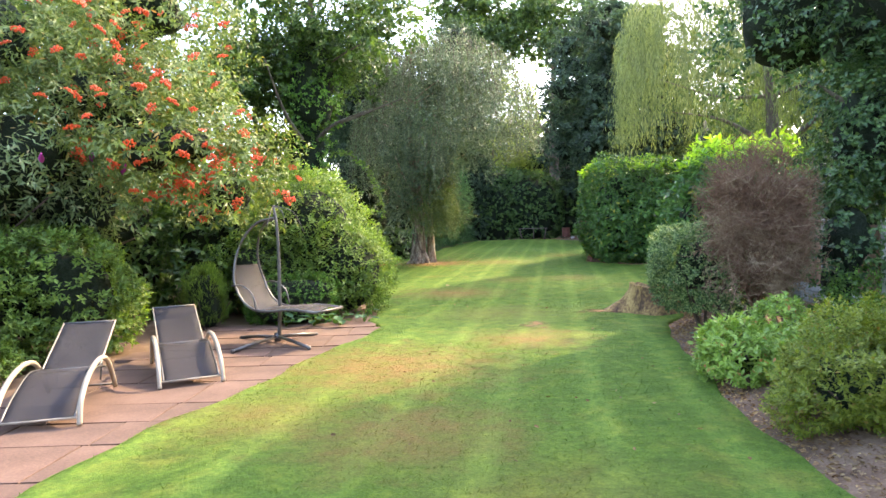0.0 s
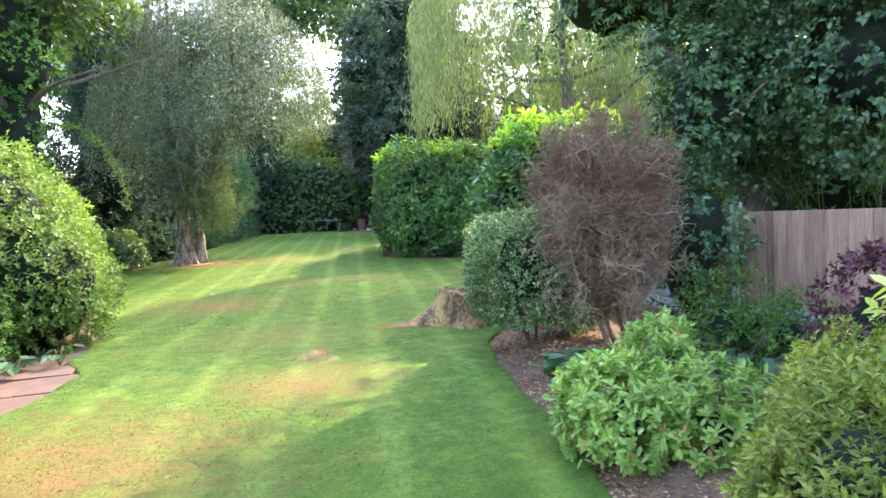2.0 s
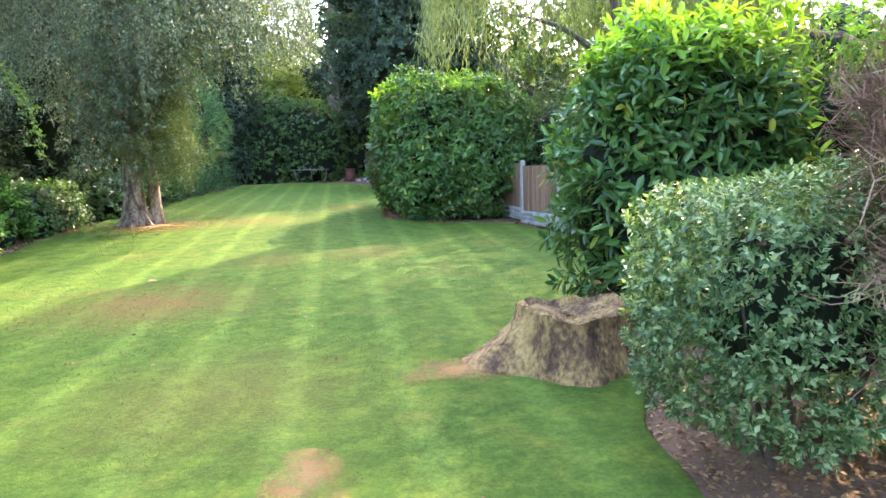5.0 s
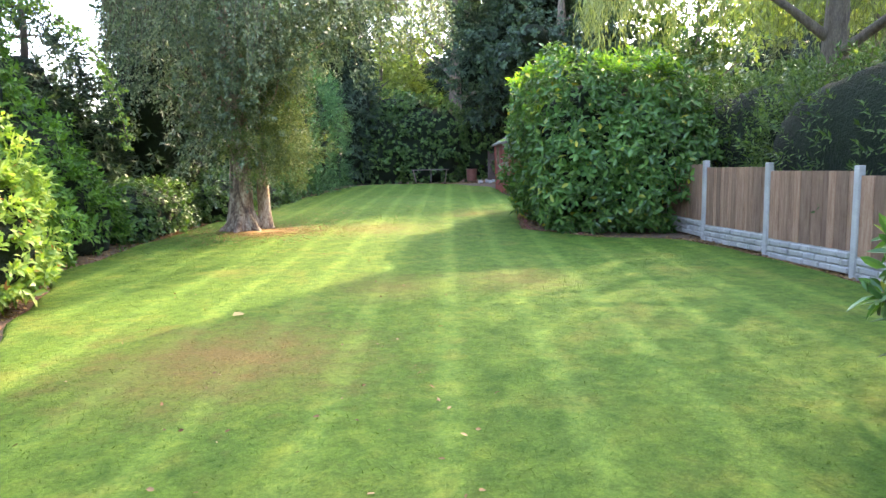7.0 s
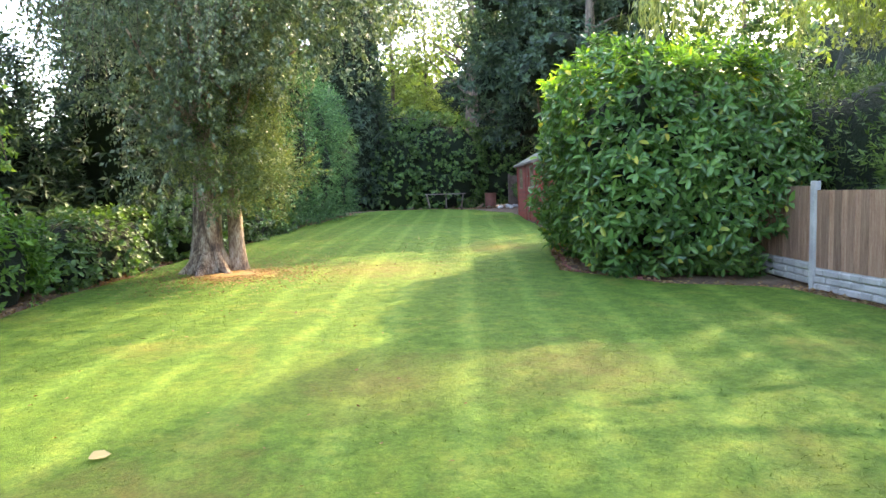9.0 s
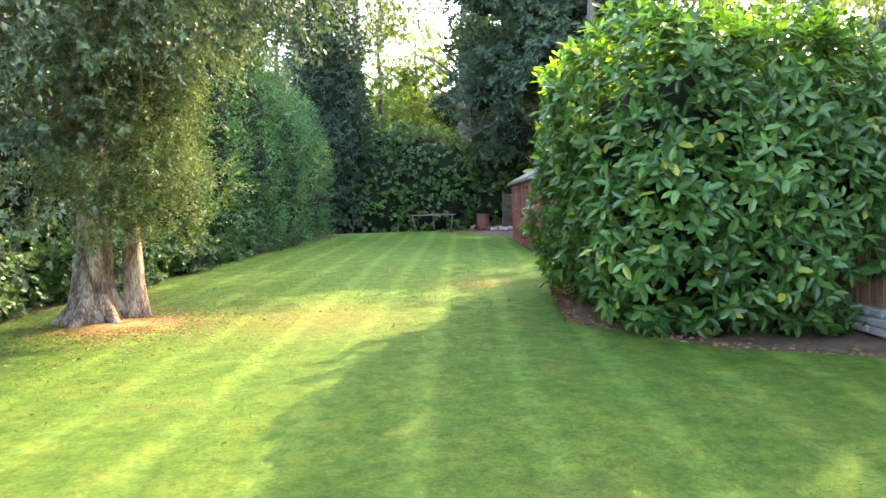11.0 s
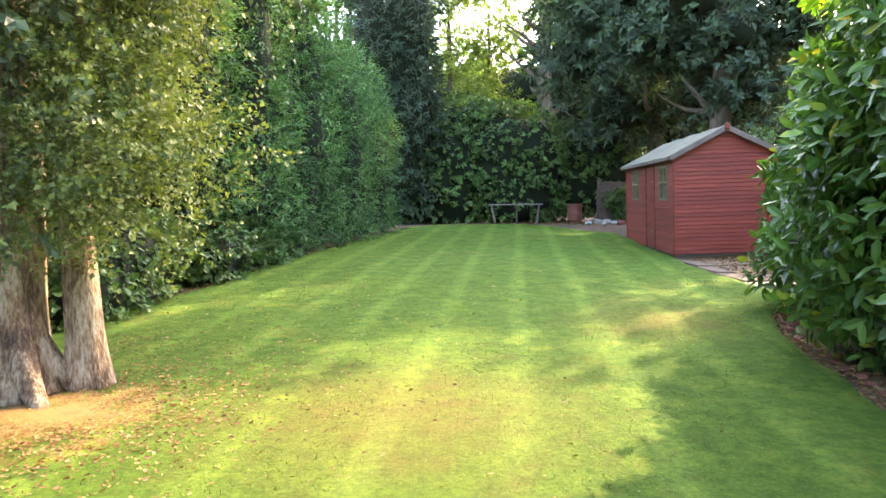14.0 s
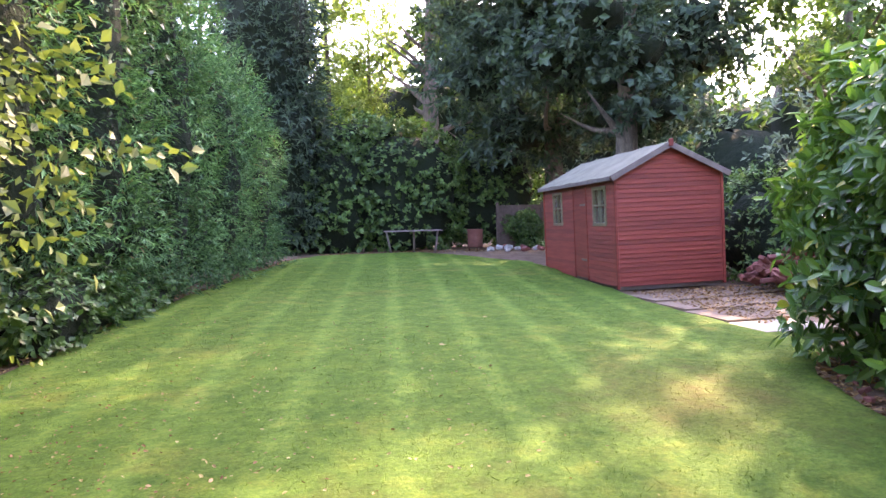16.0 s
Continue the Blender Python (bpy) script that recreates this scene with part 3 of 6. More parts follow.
def shed():
    g = float(gz(33))
    s = thing("garden_shed", (7.45, 32.9, g), "faded red painted timber garden shed with a pitched felt roof", "shed")
    W, D, H, RISE = 1.98, 4.3, 2.03, 0.5
    M = pose(7.45, 32.9, g, 0, -1.5, -7)

    def sp(name, bm, mat, label="", under=None):
        for v in bm.verts:
            v.co = M @ v.co
        return part(name, bm, mat, under or s, label)

    bm = bmesh.new()
    box_into(bm, (W / 2, D / 2, 0.03), (W - 0.06, D - 0.06, 0.1))
    sp("floor_frame", bm, TRIM)
    # walls behind the boards
    bm = bmesh.new()
    box_into(bm, (W / 2, 0.03, H / 2 + 0.05), (W - 0.04, 0.03, H - 0.1))
    box_into(bm, (W / 2, D - 0.03, H / 2 + 0.05), (W - 0.04, 0.03, H - 0.1))
    box_into(bm, (W - 0.03, D / 2, H / 2 + 0.05), (0.03, D - 0.04, H - 0.1))
    for y0, y1, z0, z1 in ((0.05, 0.42, 0.08, H), (1.05, 2.95, 0.08, H), (3.6, D - 0.05, 0.08, H), (0.42, 1.05, 0.08, 1.15), (0.42, 1.05, 1.85, H), (2.95, 3.6, 0.08, 1.15), (2.95, 3.6, 1.85, H)):
        box_into(bm, (0.035, (y0 + y1) / 2, (z0 + z1) / 2), (0.03, y1 - y0, z1 - z0))
    sp("wall", bm, RED_PAINT)
    # lapped boards, each its own
    n = 24
    bh = (H - 0.06) / n

    def board(x0, x1, y0, y1, z, h, tilt_axis):
        bm = bmesh.new()
        if tilt_axis == "y":
            box_into(bm, ((x0 + x1) / 2, y0, z + h / 2), (x1 - x0, 0.018, h + 0.012), pose(0, 0, 0), 0.003)
            for v in bm.verts:
                v.co.y += -0.014 * (1 - (v.co.z - z) / h)
        else:
            box_into(bm, (x0, (y0 + y1) / 2, z + h / 2), (0.018, y1 - y0, h + 0.012), pose(0, 0, 0), 0.003)
            for v in bm.verts:
                v.co.x += -0.014 * (1 - (v.co.z - z) / h)
        sp("cladding_board", bm, RED_PAINT)

    z = 0.06
    while z < H + RISE - 0.05:
        cut = max(0.0, (z + bh / 2 - H) / RISE) * W / 2
        if W - 2 * cut > 0.15:
            board(cut, W - cut, 0.0, 0.0, z, bh, "y")
        z += bh
    for i in range(n):
        z = 0.06 + i * bh
        spans = [(0.02, 1.42), (2.22, D - 0.02)]
        if 1.07 < z < 1.86:
            spans = [(0.02, 0.4), (1.07, 1.42), (2.22, 2.93), (3.62, D - 0.02)]
        for y0, y1 in spans:
            board(0.0, 0.0, y0, y1, z, bh, "x")
    # door
    bm = bmesh.new()
    box_into(bm, (-0.004, 1.82, 0.98), (0.03, 0.74, 1.78), bevel=0.004)
    door = sp("door", bm, RED_PAINT, "red boarded shed door")
    for y in (1.44, 2.2):
        bm = bmesh.new()
        box_into(bm, (-0.02, y, 0.98), (0.03, 0.05, 1.84), bevel=0.003)
        sp("door_batten", bm, RED_PAINT)
    for zc in (0.45, 1.55):
        bm = bmesh.new()
        box_into(bm, (-0.026, 1.62, zc), (0.008, 0.34, 0.04), bevel=0.002)
        sp("hinge", bm, TRIM, "dark metal strap hinge", door)
    # two windows with glazing bars
    glass = bpy.data.materials.get("shed glass") or bpy.data.materials.new("shed glass")
    t, b, _ = links(glass)
    b.inputs["Base Color"].default_value = (0.8, 0.85, 0.8, 1)
    b.inputs["Roughness"].default_value, b.inputs["Transmission Weight"].default_value = 0.06, 0.9
    for y0 in (0.4, 2.93):
        w, h, zb = 0.67, 0.74, 1.13
        bm = bmesh.new()
        for yy, zz, sy, sz in ((y0 + 0.03, zb + h / 2, 0.06, h), (y0 + w - 0.03, zb + h / 2, 0.06, h), (y0 + w / 2, zb + 0.03, w - 0.12, 0.06), (y0 + w / 2, zb + h - 0.03, w - 0.12, 0.06),
                               (y0 + w / 2, zb + h / 2, 0.03, h - 0.12), (y0 + w / 2, zb + h / 2 + 0.01, w - 0.12, 0.03)):
            box_into(bm, (-0.012, yy, zz), (0.05, sy, sz), bevel=0.004)
        fr = sp("window_frame", bm, OLIVE_FRAME, "yellow brown window frame with glazing bars")
        for a in (0, 1):
            for c in (0, 1):
                bm = bmesh.new()
                box_into(bm, (0.01, y0 + w * (0.27 + 0.46 * a), zb + h * (0.27 + 0.46 * c)), (0.004, w * 0.38, h * 0.4))
                sp("pane", bm, glass, "", fr)
    # corner boards
    for x, y in ((-0.012, -0.012), (W + 0.012, -0.012), (-0.012, D + 0.01)):
        bm = bmesh.new()
        box_into(bm, (x, y, H / 2), (0.05, 0.05, H - 0.02), bevel=0.004)
        sp("corner_board", bm, RED_PAINT)
    # roof
    slope = math.atan2(RISE, W / 2)
    half = (W / 2 + 0.14) / math.cos(slope)
    for sgn in (1, -1):
        R = Matrix.Translation((W / 2, D / 2, H + RISE + 0.05)) @ Matrix.Rotation(sgn * slope, 4, "Y") @ Matrix.Translation((sgn * half / 2, 0, 0))
        bm = bmesh.new()
        bmesh.ops.create_grid(bm, x_segments=8, y_segments=22, size=0.5, matrix=R @ Matrix.Diagonal((half, D + 0.24, 1, 1)))
        for v in bm.verts:
            v.co.z += 0.012 * math.sin(v.co.y * 5.2) * math.sin(v.co.x * 4)
        bmesh.ops.solidify(bm, geom=bm.faces[:], thickness=0.03)
        sp("roof", bm, FELT, "pale grey green felt roof slope")
        for yy, nm in ((-0.13, "bargeboard"), (D + 0.13, "bargeboard")):
            bm = bmesh.new()
            box_into(bm, (0, 0, 0), (half, 0.02, 0.1), R @ Matrix.Translation((0, yy - D / 2, -0.05)), 0.003)
            sp(nm, bm, TRIM, "grey brown timber bargeboard")
    bm = bmesh.new()
    box_into(bm, (-0.13, D / 2, H - 0.06), (0.02, D + 0.2, 0.07), bevel=0.003)
    sp("eaves_board", bm, TRIM)
    bm = bmesh.new()
    box_into(bm, (W / 2, -0.155, H + RISE + 0.02), (0.09, 0.02, 0.13), bevel=0.01)
    sp("finial", bm, RED_PAINT)


shed()


def fence(name, posts, height, label, wood=None, gravel=True, gh=0.31):
    """Concrete posts with stone-faced gravel boards and upright wooden boards."""
    x0, y0 = posts[0]
    f = thing(name, (x0, y0, float(gz(y0))), label, "fence", kind="structure")
    rr = random.Random(len(posts) + int(y0 * 10))
    for (ax, ay) in posts:
        g = float(gz(ay))
        bm = bmesh.new()
        box_into(bm, (ax, ay, g + height / 2), (0.1, 0.1, height + 0.1), bevel=0.012)
        part("post", bm, CONCRETE if gravel else wood, f, "grey concrete fence post" if gravel else "dark timber fence post")
    for (ax, ay), (bx, by) in zip(posts, posts[1:]):
        d = Vector((bx - ax, by - ay, 0))
        L = d.length
        g = float(gz((ay + by) / 2))
        M = Matrix.Translation((ax, ay, g)) @ Matrix.Rotation(math.atan2(d.y, d.x), 4, "Z")
        # rock-faced gravel board: separate stones on a backing
        bm = bmesh.new()
        box_into(bm, (L / 2, 0, gh / 2), (L - 0.1, 0.035, gh), M)
        gb = part("gravel_board", bm, CONCRETE if gravel else wood, f, "rock-faced grey concrete gravel board" if gravel else "dark timber gravel board")
        for row in range(int(gh / 0.1) if gravel else 0):
            x = 0.06 - (row % 2) * 0.1
            while x < L - 0.1:
                w = rr.uniform(0.18, 0.38)
                xa, xb = max(x, 0.06), min(x + w, L - 0.06)
                if xb - xa > 0.05:
                    bm = bmesh.new()
                    box_into(bm, ((xa + xb) / 2, 0.026, 0.05 + row * 0.1), (xb - xa - 0.014, 0.03 + rr.uniform(0, 0.045), 0.086), M, 0.016)
                    part("stone_face", bm, CONCRETE, gb)
                x += w
        n = max(int(L / 0.118), 2)
        for i in range(n):
            bm = bmesh.new()
            w = (L - 0.1) / n
            box_into(bm, (0.05 + w * (i + 0.5), 0.012 * (i % 2) + 0.004, gh + (height - gh - 0.05) / 2), (w + 0.012, 0.014, height - gh - 0.05), M @ pose(0, 0, 0), 0.003)
            part("board", bm, wood or FENCE_WOOD, f)
        for z in (gh + 0.14, height - 0.25):
            bm = bmesh.new()
            box_into(bm, (L / 2, -0.03, z), (L - 0.1, 0.04, 0.05), M)
            part("rail", bm, FENCE_WOOD, f)


fence("fence", [(6.3, 5.0), (6.2, 6.9), (5.97, 8.79), (6.25, 10.67), (6.53, 12.5)], 1.5, "brown boarded fence with concrete posts and stone-faced gravel boards", gh=0.44)
fence("fence", [(7.5, 13.6), (7.75, 15.5), (7.9, 17.37), (7.95, 19.24), (8.0, 21.12), (8.3, 23.0), (8.6, 24.9)], 1.42, "weathered light brown fence with concrete posts and gravel boards")
# darker wood behind the shed: the shade there is put into its colour
fence("fence", [(11.9, 27.2), (12, 29.1), (12.1, 31)], 1.6, "brown boarded fence behind the shed, shade put into its dark colour", STEM, False)
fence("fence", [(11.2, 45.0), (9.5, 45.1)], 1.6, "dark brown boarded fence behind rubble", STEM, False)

# ---- plants ----
def crown_blobs(c, r, n, size, seed):
    """Leaf clumps spread unevenly through a crown."""
    q = np.random.default_rng(seed)
    u = unit(q.normal(size=(n, 3))) * q.uniform(0.35, 1.0, (n, 1)) ** 0.6
    return [(tuple(np.asarray(c) + np.asarray(r) * a), (size * q.uniform(0.7, 1.25), size * q.uniform(0.7, 1.2), size * q.uniform(0.5, 0.85))) for a in u]


def bush(name, at, label, cat, blobs, mat, shoots, k, run, leaf, width, stems=5, group="", **kw):
    x, y = at
    t = thing(name, (x, y, float(gz(y))), label, cat, group)
    foliage(t, "foliage", blobs, mat, shoots, k, run, leaf, width, **kw)
    if stems:
        runs = []
        top = max(c[2] for c, _ in blobs)
        for i in range(stems):
            a = i * 2.4
            b = np.array([x + 0.14 * math.cos(a), y + 0.14 * math.sin(a), float(gz(y)) - 0.05])
            e = np.array([x + 0.45 * math.cos(a), y + 0.45 * math.sin(a), top])
            runs.append((curve([b, (b + e) / 2 + rng.normal(0, 0.05, 3), e], 6), np.linspace(0.028, 0.008, 12)[:len(curve([b, (b + e) / 2, e], 6))]))
        for run in runs:
            tubes("stem", [run], STEM, t, sides=4)
    return t


# the big clipped laurel
big = bush("laurel_bush", (7.1, 24.4), "large clipped dark green laurel bush with glossy leaves", "bush",
           [((7.25, 24.15, 1.95), (1.85, 2.05, 1.8)), ((7.98, 26.6, 1.85), (1.52, 1.7, 1.65))], LAUREL, 8200, 7, 0.17, 0.15, 0.064, shrink=0.76, power=4.0, rough=0.24, seed=11, oval=True, tilt=62, up=0.35, depth=0.2)
foliage(big, "new_growth", [((6.9, 24.2, 3.4), (1.6, 2.0, 0.45)), ((6.75, 26.7, 2.4), (0.35, 0.6, 0.85))], LAUREL_NEW, 470, 6, 0.14, 0.14, 0.055, power=3, rough=0.1, seed=12, oval=True, core=False, up=1.0, low=0.1, label="bright yellow green young leaves")
small = bush("laurel_bush", (5.5, 12.5), "bright green laurel bush with loose leafy top", "bush",
     [((5.55, 12.55, 1.25), (1.1, 0.95, 1.3)), ((5.7, 12.5, 2.15), (0.85, 0.8, 0.72))], LAUREL, 1900, 7, 0.16, 0.15, 0.05, power=2.6, rough=0.14, seed=21, oval=True, up=0.6)
foliage(small, "new_growth", [((5.7, 12.5, 2.4), (0.88, 0.83, 0.6))], LAUREL_NEW, 260, 7, 0.2, 0.15, 0.05, power=2.4, rough=0.12, seed=22, oval=True, core=False, up=1.2, low=0.2, label="yellow green young shoots")
bush("privet_bush", (3.83, 9.38), "rounded variegated grey green privet bush on bare stems", "bush",
     [((3.83, 9.38, 0.98), (0.74, 0.6, 0.62))], BOX_LEAF, 4600, 8, 0.06, 0.038, 0.02, power=4.6, rough=0.08, seed=31, up=0.7, stems=7, shrink=0.55, depth=0.4)
pier = bush("pieris_bush", (3.25, 6.35), "pale green shrub with whorled leaves beside the lawn", "shrub",
     [((3.0, 6.42, 0.2), (0.47, 0.5, 0.34)), ((3.5, 6.8, 0.32), (0.27, 0.26, 0.33)), ((3.3, 6.1, 0.16), (0.4, 0.4, 0.3))], PIERIS, 1900, 9, 0.06, 0.055, 0.025, power=2.3, rough=0.1, seed=41, up=0.9, oval=True, shrink=0.4, depth=0.4)
bush("golden_bush", (3.15, 4.75), "dense gold green shrub with small leaves", "shrub",
     [((3.15, 4.7, 0.3), (0.66, 0.62, 0.42)), ((3.5, 5.2, 0.35), (0.4, 0.4, 0.4))], GOLDEN, 5200, 8, 0.07, 0.04, 0.018, power=2.2, rough=0.16, seed=51, up=0.8, shrink=0.5, depth=0.4)
bush("spotted_bush", (3.95, 4.9), "yellow variegated shrub with large bright leaves", "shrub",
     [((4.1, 4.9, 0.72), (0.45, 0.45, 0.55))], YELLOW, 320, 7, 0.12, 0.1, 0.04, power=2.2, rough=0.12, seed=55, up=0.6, oval=True, shrink=0.35)
bush("fence_shrub", (5.1, 7.9), "dark green shrub against the fence", "shrub",
     [((5.2, 7.95, 0.4), (0.5, 0.45, 0.38)), ((5.45, 7.5, 0.3), (0.35, 0.4, 0.3))], SHRUB, 900, 7, 0.14, 0.05, 0.022, power=2.0, rough=0.2, shrink=0.42, depth=0.5, seed=61, up=0.7)

# left side by the patio
bush("round_hedge", (-2.3, 12.8), "rounded bright green clipped hedge bush behind the patio", "bush",
     [((-2.75, 13.1, 1.3), (1.15, 1.1, 1.45)), ((-1.9, 12.6, 0.85), (0.85, 0.85, 0.95)), ((-3.2, 12.5, 0.8), (0.9, 0.8, 0.9))], BRIGHT, 6500, 7, 0.13, 0.07, 0.034, power=2.3, rough=0.22, seed=71, up=0.6, shrink=0.76, depth=0.3)
bush("low_hedge", (-2.8, 11.7), "low dark green clipped hedge block", "bush",
     [((-2.7, 11.6, 0.4), (0.8, 0.45, 0.42))], SHRUB, 1200, 7, 0.06, 0.045, 0.02, power=4, rough=0.04, seed=75, up=0.6)
bush("dwarf_conifer", (-4.1, 11.2), "small yellow green upright dwarf conifer", "shrub",
     [((-4.1, 11.2, 0.5), (0.3, 0.3, 0.55))], BRIGHT, 700, 7, 0.1, 0.08, 0.012, power=2.6, rough=0.05, seed=78, up=2.0, tilt=25, droop=0)
bush("green_shrub", (-5.9, 9.3), "spreading mid green leafy shrub by the patio", "shrub",
     [((-5.4, 9.0, 0.8), (1.15, 1.0, 0.95)), ((-6.3, 7.9, 0.75), (1.2, 1.2, 0.95))], BRIGHT, 4200, 7, 0.1, 0.075, 0.038, power=2.2, rough=0.16, seed=81, up=0.8, shrink=0.66)
bush("low_shrub", (-5.6, 6.6), "low pale green leafy plant at the patio edge", "shrub",
     [((-5.5, 6.9, 0.15), (0.7, 0.9, 0.3))], BRIGHT, 700, 7, 0.07, 0.07, 0.03, power=2.2, rough=0.1, seed=84, up=0.8, stems=0)

rowan = thing("rowan_tree", (-6.6, 11.2, 0), "rowan tree with orange red berries over the patio", "tree")
branches(limb_runs((-6.6, 11.2, -0.1), (-5.6, 10.4, 4.6), 0.12, 10, 1.7, 5, 0.6), BARK, rowan)
rb = [((-5.2, 10.0, 3.6), (2.1, 1.7, 1.3)), ((-3.9, 9.6, 2.9), (1.5, 1.2, 0.8)), ((-6.4, 9.5, 4.6), (2.0, 1.8, 1.5)), ((-3.3, 9.9, 2.35), (0.9, 0.8, 0.5)), ((-5.0, 11.0, 5.4), (1.6, 1.6, 1.2))]
foliage(rowan, "crown", rb, ROWAN_LEAF, 5600, 9, 0.24, 0.1, 0.034, power=2.0, rough=0.35, seed=91, up=0.2, depth=0.65, shrink=0.36, tilt=65, droop=0.3)
bp = []
for c, r in rb:
    p, nn = hull(80, c, r, 2.0, 0.25, 92)
    bp.append(p[nn[:, 1] < 0.4])
bp = np.vstack(bp)
heads = []
for k in range(6):
    bm = bmesh.new()
    for i in range(15):
        a, d = 2.4 * i + k, 0.016 * math.sqrt(i)
        bmesh.ops.create_icosphere(bm, subdivisions=1, radius=rng.uniform(0.011, 0.016),
                                   matrix=Matrix.Translation((d * math.cos(a), d * math.sin(a), 0.25 * (0.06 - d) + rng.uniform(-0.008, 0.008))))
    me = bpy.data.meshes.new("fruit_head")
    bm.to_mesh(me)
    bm.free()
    me.materials.append(BERRY)
    heads.append(me)
for i, q in enumerate(bp[:280]):
    ob = new("fruit_head", heads[i % 6])
    ob.parent = rowan
    ob.matrix_parent_inverse = Matrix.Translation(-Vector(rowan.location))
    ob.matrix_basis = pose(*q, *rng.uniform(-50, 50, 2), rng.uniform(0, 360)) @ Matrix.Scale(rng.uniform(0.9, 1.6), 4)
    tagged(ob, "orange red rowan fruit head")

bud = thing("buddleia", (-7.0, 9.3, 0), "buddleia with grey green leaves and purple flower spikes", "shrub")
for run in limb_runs((-7.0, 9.3, -0.1), (-6.3, 9.0, 3.0), 0.06, 9, 1.8, 8, 0.6):
    tubes("stem", [run], STEM, bud)
bb = [((-6.1, 9.2, 2.7), (1.2, 1.1, 1.0)), ((-7.0, 8.4, 2.7), (1.2, 1.2, 1.2)), ((-5.5, 9.7, 2.2), (0.8, 0.8, 0.7)), ((-7.2, 10.0, 1.8), (1.2, 1.2, 1.0))]
foliage(bud, "foliage", bb, BUDDLEIA_LEAF, 2600, 7, 0.22, 0.12, 0.03, power=2.0, rough=0.3, seed=101, up=0.2, depth=0.6, droop=0.4, shrink=0.7)
for i in range(22):
    p, nn = hull(40, bb[i % 3][0], np.array(bb[i % 3][1]) * 1.16, 2.0, 0.2, 103 + i)
    p, nn = p[nn[:, 1] < -0.3], nn[nn[:, 1] < -0.3]
    q, d = p[0], unit(nn[0] + np.array([0, -0.5, 0.7]))
    L = 0.22
    tubes("flower_spike", [(np.array([q + d * L * t for t in np.linspace(0, 1, 6)]), [0.02, 0.034, 0.034, 0.027, 0.016, 0.004])], PURPLE, bud, "purple flower spike")

# left border further on
bush("border_shrub", (-4.0, 17.6), "pale yellow green leafy border shrub", "shrub", [((-3.05, 18.0, 0.95), (0.85, 0.9, 1.0)), ((-3.3, 17.8, 1.65), (0.7, 0.75, 0.65))], PIERIS, 2000, 7, 0.14, 0.11, 0.055, power=2.2, rough=0.2, seed=111, up=0.6)
bush("border_shrub", (-4.3, 20.4), "mid green leafy border shrub with loose outline", "shrub", [((-4.2, 20.0, 1.1), (1.4, 1.6, 1.3)), ((-4.6, 21.6, 1.7), (1.3, 1.4, 1.4)), ((-3.8, 22.6, 0.9), (1.0, 1.3, 0.95))], SHRUB, 3000, 7, 0.15, 0.12, 0.065, power=2.2, rough=0.22, seed=115, up=0.6)
bush("ivy_bank", (-3.0, 27), "low bank of ivy under the trees", "ivy", [((-3.2, 25.8, 0.75), (1.0, 2.4, 0.75)), ((-2.05, 29.0, 0.9), (0.85, 2.2, 0.8)), ((-1.2, 31.8, 0.85), (0.65, 1.8, 0.65)), ((-0.6, 34.5, 0.75), (0.5, 2.0, 0.4))], IVY, 4200, 6, 0.1, 0.085, 0.07, power=2.4, rough=0.14, seed=121, up=0.4, oval=True, stems=0)

ivt = thing("ivy_clad_tree", (-4.3, 20.8, float(gz(20.8))), "tall tree with ivy climbing its dark trunk", "tree")
branches(limb_runs((-4.3, 20.8, 0), (-4.0, 21.0, 11), 0.32, 12, 4.0, 12, 0.45), BARK, ivt)
foliage(ivt, "ivy", [((-4.25, 20.8, 3.2), (0.62, 0.62, 3.2)), ((-4.0, 20.7, 6.4), (0.75, 0.75, 1.6))], SHRUB, 2200, 6, 0.14, 0.09, 0.06, power=2.4, rough=0.2, seed=131, droop=0.4, up=0.1)
foliage(ivt, "crown", crown_blobs((-4.8, 20.8, 9.0), (3.6, 3.0, 3.0), 13, 1.5, 136) + crown_blobs((-7.6, 17.5, 6.4), (2.4, 3.0, 2.6), 8, 1.4, 137),
        OAK_LEAF, 4600, 8, 0.34, 0.165, 0.095, power=2.0, rough=0.4, seed=135, depth=0.9, core=False, up=0.3)

# a long trailing shoot that arches out over the lawn
tr = curve([(-4.2, 20.6, 3.3), (-3.3, 20.4, 4.1), (-2.4, 20.3, 3.7), (-1.95, 20.2, 2.9), (-1.8, 20.2, 2.1)], 14)
tubes("trailing_stem", [(tr, 0.008)], STEM, ivt, sides=4)
v, f = shoots_np(np.repeat(tr[8:], 3, 0) + rng.normal(0, 0.05, (3 * len(tr[8:]), 3)), rng.normal(0, 1, (3 * len(tr[8:]), 3)), 4, 0.06, 0.075, 0.045, 60, 0.4)
tagged(child("trailing_leaf_spray", mesh_np("trailing_leaf_spray", v, f, BRIGHT), ivt), "pale green leaves along a trailing shoot", kind="stuff")
bush("purple_shrub", (5.05, 6.3), "small dark purple leaved shrub by the fence", "shrub", [((5.05, 6.3, 0.6), (0.35, 0.38, 0.6))], PLUM, 420, 7, 0.1, 0.06, 0.032, power=2.2, rough=0.12, seed=118, up=0.5, shrink=0.5)

